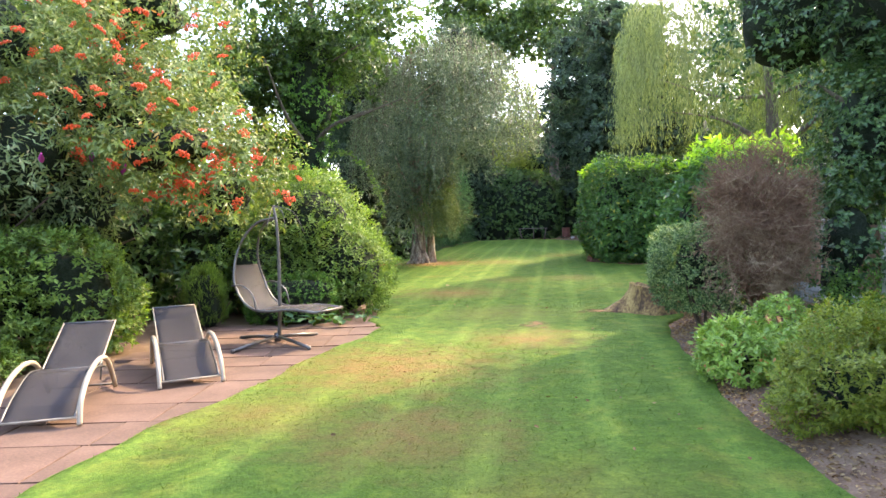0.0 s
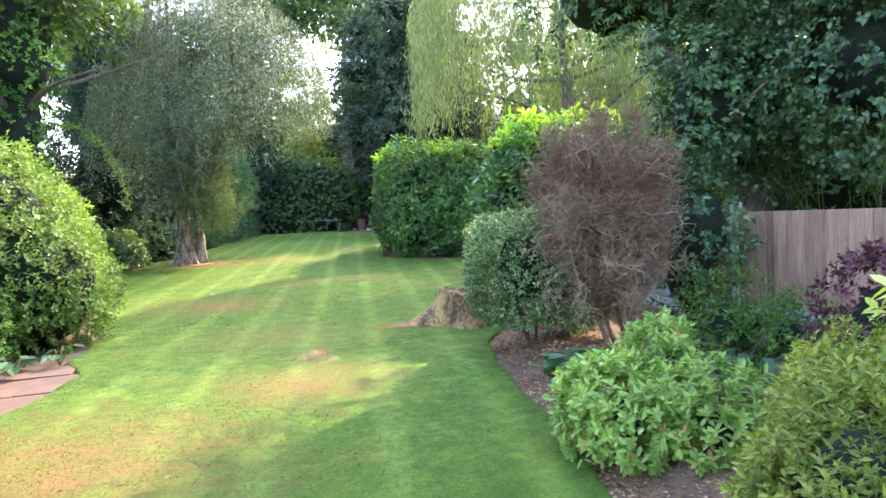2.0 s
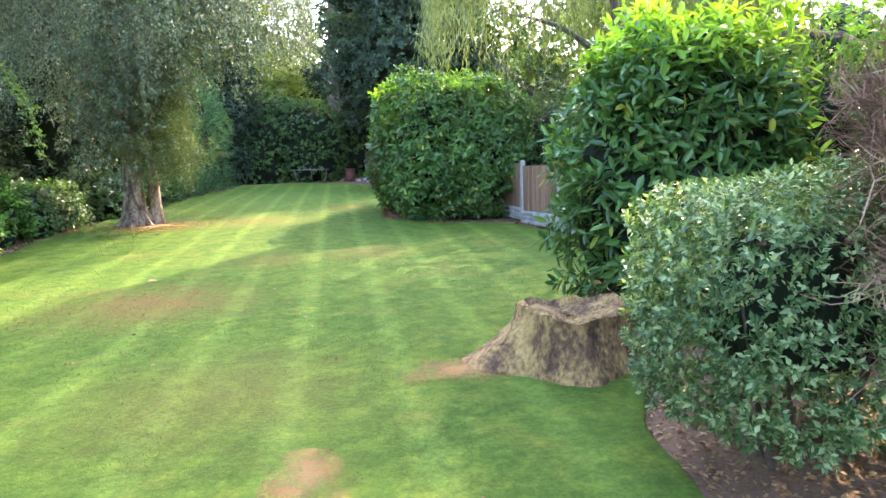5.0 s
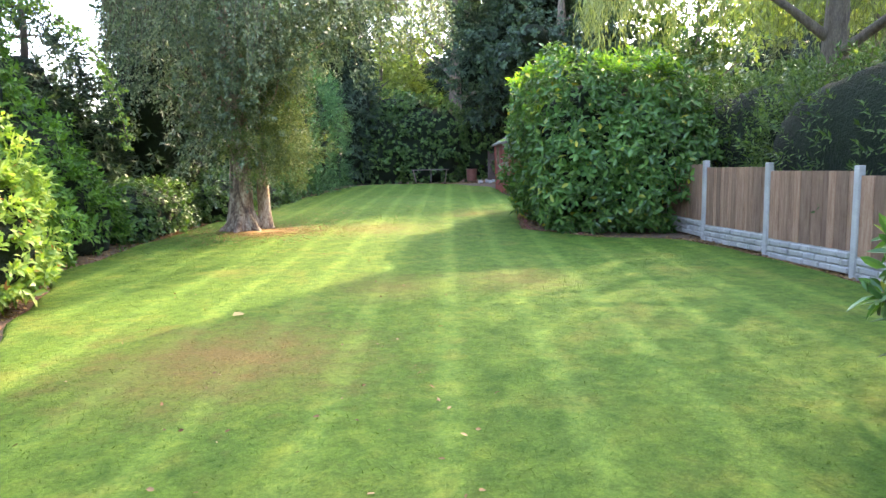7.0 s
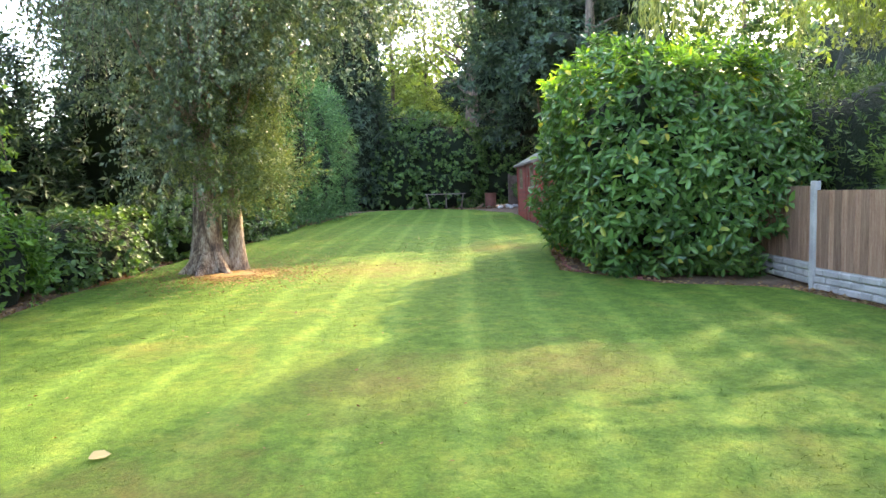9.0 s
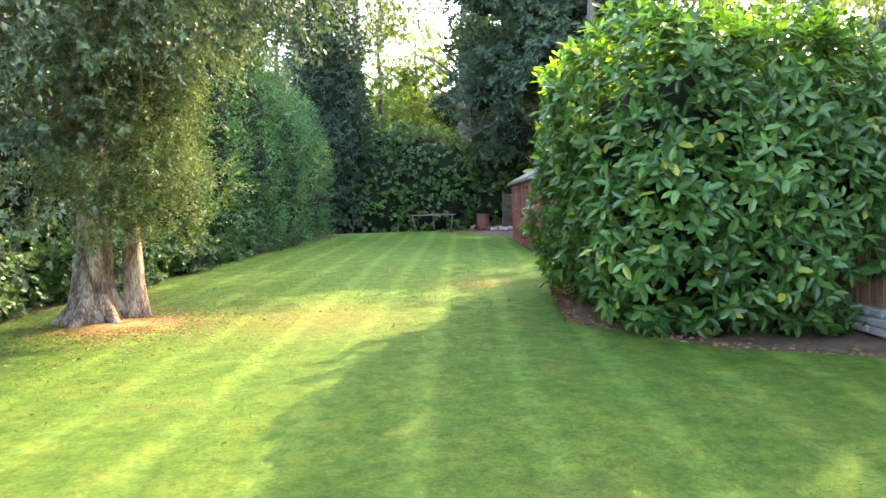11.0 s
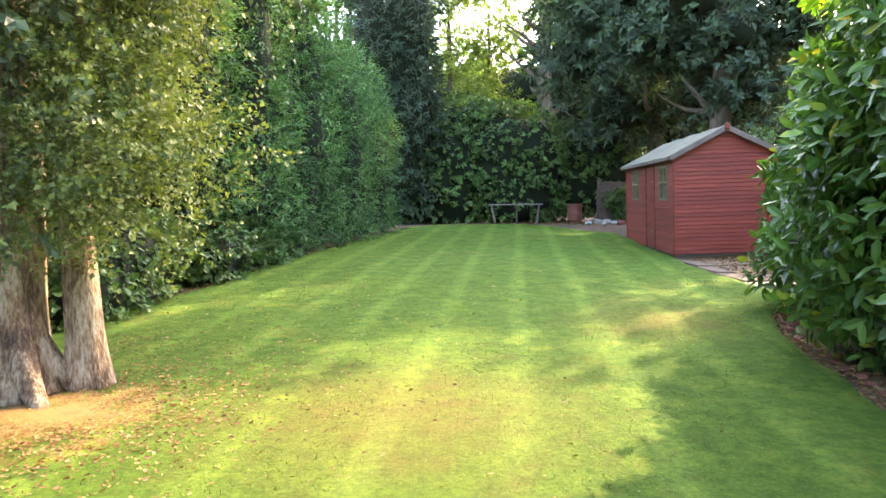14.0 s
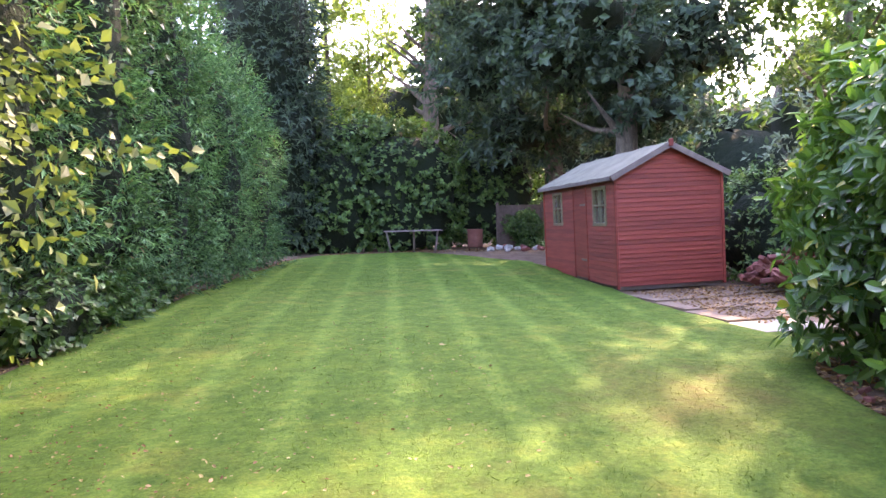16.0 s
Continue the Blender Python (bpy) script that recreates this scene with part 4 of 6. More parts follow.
# birch
bx, by = -0.9, 25.1
bz = float(gz(by))
birch = thing("silver_birch", (bx, by, bz), "weeping silver birch with a flaking pale twin trunk", "tree")
runs = limb_runs((bx - 0.05, by, bz - 0.1), (bx - 0.1, by + 0.1, 8.8), 0.29, 16, 2.6, 21, 0.6)
runs += limb_runs((bx + 0.46, by + 0.2, bz - 0.1), (bx + 0.75, by + 0.4, 6.5), 0.16, 8, 2.0, 22, 0.6)
n1 = len(limb_runs((0, 0, 0), (0, 0, 1), 0.1, 16, 1, 21))
branches(runs[:n1], BIRCH_BARK, birch)
branches(runs[n1:], BIRCH_BARK, birch)
fl = []
for i in range(6):
    a = i * 1.05 + 0.3
    o = np.array([math.cos(a), math.sin(a), 0])
    b0 = np.array([bx, by, bz])
    fl.append((curve([b0 + 0.04 * o + [0, 0, 0.6], b0 + 0.3 * o + [0, 0, 0.16], b0 + 0.6 * o + [0, 0, -0.1]], 5), np.linspace(0.13, 0.06, 10)[:len(curve([b0, b0 + o, b0 + 2 * o], 5))]))
for run in fl:
    tubes("root", [run], BIRCH_BARK, birch)
cr = crown_blobs((-0.2, 25.0, 6.0), (2.3, 2.1, 2.9), 14, 1.15, 142) + [((-1.3, 24.9, 4.6), (1.5, 1.6, 2.0)), ((0.8, 24.6, 5.4), (1.8, 1.8, 1.9)), ((-0.3, 25.2, 7.8), (1.7, 1.7, 1.5)), ((-1.0, 24.9, 2.7), (1.2, 1.1, 1.2))]
foliage(birch, "crown", cr, BIRCH_LEAF, 9000, 8, 0.25, 0.08, 0.05, power=2.0, rough=0.35, seed=141, depth=0.9, core=False, up=-0.3, droop=0.5)
st, nn = hull(1350, (0.1, 24.9, 6.3), (3.1, 2.6, 2.7), 2.0, 0.3, 145, -0.5)
strands(birch, "weeping_crown", st, np.minimum(rng.uniform(0.8, 2.6, len(st)), np.where(st[:, 0] > 0.7, np.maximum(st[:, 2] - 4.4, 0.25), 9)), BIRCH_LEAF, 0.065, 0.04, 0.055, 0.08, outward=nn * np.array([1, 1, 0]), twig=2)
foliage(birch, "lower_crown", [(c, (1.3 * r[0], 1.3 * r[1], 0.42 * r[2])) for c, r in crown_blobs((-0.4, 24.7, 2.45), (0.85, 0.8, 1.1), 20, 0.36, 149)] + [((0.05, 25.4, 3.5), (0.6, 0.7, 0.5)), ((0.0, 25.4, 2.4), (0.55, 0.6, 0.4))], BIRCH_LOW, 3600, 8, 0.22, 0.042, 0.028, power=2.0, rough=0.3, seed=147, depth=0.8, core=False, up=0.2, label="lower leaves coloured sunlit yellow green")

# conifer hedge on the left
ch = thing("conifer_hedge", (0.2, 36, float(gz(36))), "tall clipped green conifer hedge along the lawn", "hedge")
hb, hc = [], []
hr = np.random.default_rng(150)
for i in range(13):
    t = i / 12
    top = 5.1 + 3.2 * (1 - t) ** 1.6 + 0.25 * math.sin(2.7 * i)
    x, y = -1.85 + 2.55 * t + 0.2 * math.sin(4.1 * i), 31.0 + 9.6 * t
    hb.append(((x, y, top / 2 + 0.25), (1.0, 0.62, top / 2 - 0.1)))
    for z in np.arange(0.5, top - 0.2, 0.62):
        hc.append(((x + 0.66 + hr.uniform(-0.16, 0.16) - 0.3 * max(0, z - top + 1.2), y + hr.uniform(-0.32, 0.32), float(gz(y)) * 0.5 + z + hr.uniform(-0.15, 0.15)), (hr.uniform(0.36, 0.5), hr.uniform(0.36, 0.52), hr.uniform(0.42, 0.66))))
for z in np.arange(0.6, 5.0, 0.6):
    hc.append(((0.7 + hr.uniform(-0.5, 0.4), 40.9 + hr.uniform(-0.1, 0.2), 0.5 + z), (0.5, 0.42, 0.55)))
foliage(ch, "foliage", hb, CONIFER, 5000, 7, 0.3, 0.12, 0.03, power=2.6, rough=0.2, seed=151, up=0.2, tilt=30, droop=0.4, depth=0.4, shrink=0.8)
foliage(ch, "spray", hc, CONIFER, 13000, 8, 0.26, 0.105, 0.026, power=2.0, rough=0.1, seed=152, up=0.35, tilt=28, droop=0.42, depth=0.35, core=False)

# back ivy hedge
bh_ = thing("ivy_hedge", (5.5, 45.6, float(gz(45))), "dense dark ivy hedge across the end of the garden", "hedge")
foliage(bh_, "foliage", [((3.4, 46.3, 2.6), (1.9, 1.3, 2.3)), ((6.3, 46.3, 3.0), (2.2, 1.3, 2.4)), ((9.6, 46.9, 2.9), (2.2, 1.3, 2.0)), ((5.0, 47.2, 4.2), (2.4, 1.5, 1.6))], IVY, 5600, 6, 0.16, 0.15, 0.115, power=2.8, rough=0.2, seed=161, up=0.3)

# fence-top hedge on the right, trees beyond
rh = thing("conifer_hedge", (9.4, 18.5, float(gz(18))), "dark green hedge growing over the fence", "hedge")
foliage(rh, "foliage", [((9.3, 18.0, 1.7), (1.1, 3.0, 1.55)), ((10.0, 22.4, 1.8), (1.2, 2.8, 1.6)), ((8.3, 14.4, 1.6), (1.0, 1.6, 1.6))], OAK_LEAF, 5600, 7, 0.18, 0.11, 0.036, power=2.6, rough=0.2, seed=171, up=0.6, tilt=45)

wil = thing("weeping_willow", (11, 21.5, float(gz(21))), "weeping willow with long hanging yellow green shoots", "tree")
branches(limb_runs((11.2, 21.5, 0), (10.6, 21.8, 9.5), 0.4, 12, 4.6, 31, 0.4), BARK, wil)
st, nn = hull(2100, (10.4, 21.6, 7.6), (4.1, 3.8, 3.2), 2.0, 0.5, 175, -0.25)
strands(wil, "hanging_crown", st, np.minimum(rng.uniform(1.5, 5.4, len(st)) * (0.75 + 0.45 * lump(st, 0.9, 176)).clip(0.25, 1.3), np.maximum(st[:, 2] - np.where(st[:, 0] < 9.6, 4.2, 3.4) + rng.normal(0, 0.3, len(st)), 0.3)), WILLOW_LEAF, 0.2, 0.03, 0.095, 0.05, outward=nn * np.array([1, 1, 0]) * 0.4, fan=0.22)

iv2 = thing("ivy_clad_tree", (6.9, 9.6, 0), "dark tree smothered in ivy rising behind the fence", "tree")
branches(limb_runs((6.9, 9.6, -0.1), (7.6, 9.4, 8.5), 0.3, 12, 1.8, 41, 0.5), BARK, iv2)
foliage(iv2, "ivy", [((5.42, 8.82, 1.0), (0.4, 0.34, 1.15)), ((5.95, 9.25, 2.7), (0.6, 0.6, 1.0)), ((6.8, 9.6, 2.9), (0.8, 0.9, 1.4)), ((7.9, 8.2, 3.4), (1.4, 1.8, 1.5))], DARK_IVY, 7600, 6, 0.14, 0.066, 0.05, shrink=0.58, depth=0.4, power=2.3, rough=0.3, seed=181, up=0.1, droop=0.35)
foliage(iv2, "crown", [((7.6, 9.0, 5.2), (2.2, 2.2, 1.8)), ((8.6, 6.5, 4.6), (2.2, 2.2, 2.0)), ((7.4, 10.8, 5.0), (1.7, 1.6, 1.5)), ((9.6, 8.4, 6.6), (2.8, 2.8, 2.0)), ((7.0, 7.4, 7.2), (1.9, 2.2, 1.4)), ((6.2, 11.6, 5.2), (1.3, 1.3, 1.2)), ((6.1, 11.0, 6.6), (1.5, 1.4, 1.3))], DARK_IVY, 6600, 8, 0.26, 0.1, 0.055, power=2.0, rough=0.4, seed=185, depth=0.5, up=0.2, shrink=0.66)

# trees at the end
dk = thing("dark_conifer", (12.0, 45.5, 0.9), "tall dark spreading cedar behind the hedge", "tree")
branches(limb_runs((12.0, 45.5, 0.7), (11.8, 45.5, 16), 0.45, 16, 4.6, 51, 0.15), BARK, dk)
foliage(dk, "crown", crown_blobs((12.2, 45.0, 8.6), (4.6, 4.0, 4.6), 30, 1.7, 192) + crown_blobs((11.4, 45.5, 13.5), (3.2, 3.0, 3.2), 10, 1.5, 193), DARK_CONIFER, 8000, 8, 0.45, 0.3, 0.105, power=2.0, rough=0.5, seed=191, depth=1.0, up=0.2, tilt=50, shrink=0.45)
dl = thing("dark_conifer", (1.6, 46.0, 0.9), "tall narrow dark conifer at the garden corner", "tree")
branches(limb_runs((1.6, 46.0, 0.7), (1.6, 46.0, 14), 0.3, 10, 1.6, 52, 0.1), BARK, dl)
foliage(dl, "crown", [((1.6, 46.0, 4.0), (1.9, 1.7, 3.6)), ((1.6, 46.0, 8.6), (1.7, 1.6, 3.6)), ((1.4, 46.0, 13), (1.4, 1.3, 3.0))], DARK_CONIFER, 3800, 8, 0.34, 0.24, 0.065, power=2.3, rough=0.3, seed=195, up=0.1, droop=0.3, tilt=45)
for x, y, h, s in ((4.5, 58, 15, 61), (7.2, 60, 13, 62)):
    po = thing("pale_tree", (x, y, 0.95), "tall pale green tree beyond the hedge", "tree", "pale trees beyond the hedge")
    branches(limb_runs((x, y, 0.8), (x, y, h), 0.3, 12, 3.0, s, 0.9), BARK, po)
    foliage(po, "crown", [((x, y, h * 0.45), (2.6, 2.2, 3.0)), ((x - 0.8, y, h * 0.75), (2.0, 1.8, 2.6)), ((x + 1.0, y, h * 0.95), (1.6, 1.5, 2.2))], POPLAR_LEAF, 2200, 8, 0.4, 0.19, 0.12, power=2.0, rough=0.5, seed=s, depth=0.9, core=False)
lc = thing("dark_conifer", (-3.5, 29.5, 0.5), "dark conifers behind the birch", "tree")
branches(limb_runs((-3.5, 29.5, 0.3), (-3.5, 29.5, 10), 0.3, 8, 1.6, 53, 0.1), BARK, lc)
foliage(lc, "crown", [((-3.5, 29.3, 3.4), (1.45, 2.0, 3.2)), ((-3.5, 29.5, 7.6), (1.3, 1.6, 3.0)), ((-5.6, 27.0, 1.6), (1.5, 1.8, 1.4))], DARK_CONIFER, 3400, 8, 0.34, 0.22, 0.062, power=2.2, rough=0.3, seed=197, up=0.1, droop=0.2, tilt=45)
ln = thing("dark_conifer", (-5.9, 26.6, 0.4), "narrow dark conifer behind the border shrubs", "tree")
branches(limb_runs((-5.9, 26.6, 0.3), (-5.9, 26.6, 8), 0.2, 8, 1.2, 54, 0.1), BARK, ln)
foliage(ln, "crown", [((-5.9, 26.6, 2.8), (1.25, 1.25, 2.6)), ((-4.9, 26.9, 2.0), (1.0, 1.0, 1.7))], DARK_CONIFER, 2600, 8, 0.3, 0.18, 0.05, power=2.1, rough=0.3, seed=198, up=0.1, droop=0.25, tilt=45, shrink=0.6)


# raised border soil on the fence side
ys = np.linspace(1, 15, 85)
us = np.linspace(0, 1, 24)
xr = np.interp(ys, *zip(*XR))
bx_ = xr[:, None] - 0.1 + us[None] * (6.6 - xr[:, None])
by_ = np.repeat(ys[:, None], 24, 1)
bp_ = np.stack([bx_, by_, np.zeros_like(bx_)], -1)
bz_ = bed_z(bx_, by_) + 0.02 * lump(bp_, 3, 8) * np.clip((us - 0.05) * 8, 0, 1) - 0.06 * (us < 0.02)
i_, j_ = np.meshgrid(np.arange(84), np.arange(23), indexing="ij")
tagged(new("flower_bed", mesh_np("flower_bed", np.stack([bx_, by_, bz_], -1).reshape(-1, 3), np.stack([i_ * 24 + j_, i_ * 24 + j_ + 1, (i_ + 1) * 24 + j_ + 1, (i_ + 1) * 24 + j_], -1).reshape(-1, 4), SOIL, True)),
       "bare brown border soil strewn with leaves", "flower bed", kind="structure")

# ---- more of the border: dead bush, stump, screens ----
def dead_bush():
    d = thing("dead_bush", (4.37, 8.55, 0.08), "large dead leafless bush of tangled grey brown twigs", "bush")
    r = np.random.default_rng(77)
    foot = np.array([4.37, 8.55, 0.06])
    centre, rad = np.array([4.37 - 0.32, 8.55 - 0.1, 1.68]), np.array([0.74, 0.7, 0.98])
    stems, limbs = [], []

    def rounded(w, k):
        """A place in the clipped block of twigs, along w."""
        return centre + rad * w * ((np.abs(w) ** 2.8).sum(-1, keepdims=True) ** (-1 / 2.8)) * k

    for i in range(8):
        a = i * 0.8
        b = foot + np.array([0.13 * math.cos(a), 0.12 * math.sin(a), -0.1])
        e = centre + np.array([0.45 * math.cos(a), 0.4 * math.sin(a), r.uniform(-0.2, 0.5)])
        c = curve([b, (2 * b + e) / 3 + r.normal(0, 0.06, 3), (b + 2 * e) / 3 + r.normal(0, 0.08, 3), e], 6)
        tubes("stem", [(c, np.linspace(0.026, 0.01, len(c)))], TWIG, d)
        stems.append(c)
        for k in range(11):
            s0 = c[int(r.uniform(0.3, 1.0) * (len(c) - 1))]
            e2 = rounded(unit(r.normal(size=3) + np.array([0, 0, 0.25])), r.uniform(0.55, 0.97))
            c2 = curve([s0, (s0 + e2) / 2 + r.normal(0, 0.12, 3), e2], 7)
            limbs.append((c2, np.linspace(0.011, 0.004, len(c2))))
    for run in limbs:
        tubes("branch", [run], TWIG, d, sides=4)
    # pale, crooked lower branches that arch out and hang
    low = []
    for i in range(70):
        c = stems[i % 8]
        s0 = c[int(r.uniform(0.2, 0.85) * (len(c) - 1))]
        a = r.uniform(0, 6.28)
        out = np.array([math.cos(a), math.sin(a), 0])
        e2 = np.append(centre[:2], 0) + rad * out * r.uniform(0.6, 1.1) + np.array([0, 0, r.uniform(0.45, 2.1)])
        m1 = s0 + 0.4 * (e2 - s0) + np.array([0, 0, r.uniform(0.0, 0.35)]) + r.normal(0, 0.08, 3)
        m2 = s0 + 0.75 * (e2 - s0) + np.array([0, 0, r.uniform(0.0, 0.25)]) + r.normal(0, 0.08, 3)
        c2 = curve([s0, m1, m2, e2], 6)
        low.append(c2)
        tubes("branch", [(c2, np.linspace(0.0065, 0.0025, len(c2)))], PALE_TWIG, d, sides=4)

    def twigs(name, s0, e, mat, ra, rb):
        n = len(s0)
        m = (s0 + e) / 2 + r.normal(0, 0.035, (n, 3))
        rows = []
        for a, b, qa, qb in ((s0, m, ra, (ra + rb) / 2), (m, e, (ra + rb) / 2, rb)):
            dd = unit(b - a)
            x = unit(np.cross(dd, r.normal(size=(n, 3))))
            y = np.cross(dd, x)
            ring = [a + qa * (math.cos(t) * x + math.sin(t) * y) for t in (0, 2.09, 4.19)] + [b + qb * (math.cos(t) * x + math.sin(t) * y) for t in (0, 2.09, 4.19)]
            v = np.stack(ring, 1).reshape(-1, 3)
            f = (np.array([[0, 1, 4, 3], [1, 2, 5, 4], [2, 0, 3, 5]])[None] + (np.arange(n) * 6)[:, None, None]).reshape(-1, 4)
            rows.append((v, f))
        v, f = join_np(rows)
        tagged(child(name, mesh_np(name, v, f, mat), d), kind="stuff")

    # fine twigs, thickest near the clipped outside
    pts = np.vstack([c for c, _ in limbs])
    n = 11500
    s0 = pts[r.integers(0, len(pts), n)]
    out = unit((s0 - centre) / rad)
    e = s0 + unit(out * 0.7 + r.normal(0, 0.7, (n, 3)) + np.array([0, 0, 0.3])) * r.uniform(0.1, 0.36, (n, 1))
    u = (e - centre) / rad
    q = (np.abs(u) ** 2.8).sum(-1) ** (1 / 2.8)
    lim = 1.0 + 0.06 * lump(e, 3, 4)
    free = r.uniform(0, 1, n) < 0.03
    e = np.where((q > lim)[:, None] & ~free[:, None], centre + (e - centre) * (lim / q)[:, None], e)
    twigs("twig_tangle", s0, e, TWIG, 0.0036, 0.0012)
    # thinner pale tangle below
    pl = np.vstack([c[6:] for c in low])
    k = 2600
    p0 = pl[r.integers(0, len(pl), k)]
    twigs("hanging_tangle", p0, p0 + unit(r.normal(0, 1, (k, 3)) + np.array([0, 0, -0.15])) * r.uniform(0.08, 0.3, (k, 1)), PALE_TWIG, 0.003, 0.0012)
    # a few dead leaves still held
    k = 2600
    w = e[r.integers(0, n, k)]
    v, f = leaves_np(w, unit(r.normal(size=(k, 3))), unit(r.normal(size=(k, 3))), r.uniform(0.02, 0.04, k), 0.014)
    tagged(child("withered_leaves", mesh_np("withered_leaves", v, f, TWIG), d), kind="stuff")


dead_bush()


def stump():
    s = thing("tree_stump", (3.72, 11.45, 0.03), "weathered sawn tree stump with flared roots in the lawn edge", "stump")
    nu, nv = 64, 14
    th = np.linspace(0, 2 * np.pi, nu, endpoint=False)
    verts = []
    for j in range(nv):
        t = j / (nv - 1)
        z = -0.06 + 0.535 * t
        low = (1 - t) ** 2
        rr = 0.43 + 0.1 * low + 0.035 * np.sin(3 * th + 1.1) + 0.025 * np.abs(np.sin(4.5 * th + 0.4)) + 0.012 * np.sin(17 * th + 3 * t) + rng.normal(0, 0.006, nu)
        # buttress roots
        for at, reach, sharp in ((2.85, 0.5, 7), (4.4, 0.16, 9), (5.6, 0.12, 9), (2.2, 0.25, 8), (0.6, 0.2, 8)):
            rr = rr + reach * np.maximum(0, 1 - 1.05 * t) ** 1.7 * np.maximum(0, np.cos(th - at)) ** sharp
        verts.append(np.stack([rr * np.cos(th), 0.92 * rr * np.sin(th), z + (0.03 * np.sin(2 * th + 2) + 0.014 * np.sin(7 * th)) * t], -1))
    v = np.vstack(verts) + np.array([3.72, 11.45, 0.03])
    i, j = np.meshgrid(np.arange(nv - 1), np.arange(nu), indexing="ij")
    k = (j + 1) % nu
    f = np.stack([i * nu + j, i * nu + k, (i + 1) * nu + k, (i + 1) * nu + j], -1).reshape(-1, 4)
    child("trunk", mesh_np("trunk", v, f, STUMP, True), s)
    # sawn top with raised bark rim and sunken heart
    rings, top = [], np.array(verts[-1]) + np.array([3.72, 11.45, 0.03])
    c = top.mean(0)
    for q, dz in ((1.0, 0.0), (0.93, 0.02), (0.86, -0.03), (0.6, -0.04), (0.3, -0.07), (0.02, -0.09)):
        rings.append(c + (top - c) * q + np.array([0, 0, dz]) + rng.normal(0, 0.006, top.shape))
    v = np.vstack(rings)
    i, j = np.meshgrid(np.arange(5), np.arange(nu), indexing="ij")
    k = (j + 1) % nu
    f = np.stack([i * nu + j, i * nu + k, (i + 1) * nu + k, (i + 1) * nu + j], -1).reshape(-1, 4)
    child("sawn_top", mesh_np("sawn_top", v, f, STUMP, True), s, "rough sawn top of the stump")


stump()

# dark shrubs that close the view behind the patio and the fences
for at, blobs, mat, lab in (
    ((-5.2, 13.8), [((-4.6, 13.6, 1.3), (1.3, 1.0, 1.5)), ((-6.6, 13.2, 1.4), (1.4, 1.2, 1.7))], IVY, "dark green evergreen shrubs behind the patio"),
    ((-9.5, 8.0), [((-9.5, 5.0, 1.9), (1.6, 3.4, 2.3)), ((-9.7, 10.8, 2.2), (1.6, 3.2, 2.6))], SHRUB, "tall green shrubbery along the garden side"),
    ((-8.8, 17.5), [((-8.8, 16.5, 2.2), (1.6, 3.2, 2.5)), ((-8.0, 21.8, 1.4), (1.6, 3.2, 1.5))], IVY, "dark green shrubbery under the trees"),
    ((-7.2, 27.5), [((-7.2, 26.8, 1.4), (1.6, 3.0, 1.5)), ((-6.8, 32.4, 1.8), (1.6, 3.2, 1.6))], IVY, "dark green shrubbery behind the birch"),
    ((8.6, 6.0), [((8.9, 2.6, 1.5), (1.1, 2.4, 1.7)), ((8.7, 6.6, 1.6), (1.0, 2.0, 1.7)), ((9.2, 11.0, 1.9), (1.2, 2.4, 2.0))], IVY, "dark green shrubs beyond the boarded fence"),
    ((13.0, 15.0), [((13.2, 13.0, 2.6), (1.8, 4.0, 2.8)), ((14.5, 19.5, 2.8), (1.8, 3.6, 3.0))], SHRUB, "green shrubs in the neighbouring garden"),
    ((13.5, 30.0), [((13.2, 27.0, 2.2), (1.6, 3.0, 2.4)), ((12.8, 32.0, 2.4), (1.4, 2.6, 2.2)), ((13.0, 37.0, 2.6), (1.4, 3.0, 2.4)), ((12.4, 41.6, 2.6), (1.6, 2.4, 2.2))], BIRCH_LEAF, "grey green shrubs behind the shed"),
):
    bush("evergreen_shrub", at, lab, "shrub", blobs, mat, 1800, 6, 0.2, 0.16, 0.085, power=2.3, rough=0.3, seed=int(abs(at[0]) * 10 + at[1]), up=0.4, stems=0, shrink=0.62, depth=0.45)


def woods():
    """Far trees that ring the garden."""
    t = thing("far_trees", (0, 70, 0.9), "distant belt of trees round the gardens", "trees", kind="stuff")
    blobs = []
    q = np.random.default_rng(9)
    for i in range(60):
        a = i / 60 * 2 * math.pi
        R = q.uniform(44, 56)
        h = q.uniform(5.0, 7.5)
        if math.sin(a) < -0.1:
            h *= 0.55
        blobs.append(((3 + R * math.sin(a) * 0.8, 20 + R * math.cos(a), h * 0.9), (q.uniform(3.5, 5), q.uniform(3.5, 5), h)))
    foliage(t, "leaves", blobs, OAK_LEAF, 8500, 5, 0.5, 0.75, 0.52, power=2.0, rough=0.7, seed=201, depth=0.5, up=0.3)


woods()



def tall_tree(x, y, h, spread, mat, leaf, n, seed, label, clear=0.35, inner=False):
    """A broad tree: trunk, limbs and a crown of separate clumps."""
    g = float(gz(y))
    t = thing("tall_tree", (x, y, g), label, "tree")
    branches(limb_runs((x, y, g - 0.1), (x + 0.3, y, g + h * 0.85), 0.03 * h, 14, spread * 0.8, seed, 0.6), BARK, t)
    c = crown_blobs((x, y, g + h * (1 + clear) / 2), (spread, spread * 0.85, h * (1 - clear) / 2), 22, spread * 0.42, seed)
    foliage(t, "crown", c, mat, int(0.62 * n), 8, 0.35, 1.2 * leaf, leaf * 0.68, power=2.0, rough=0.45, seed=seed, depth=0.7, core=inner, shrink=0.5, up=0.25)


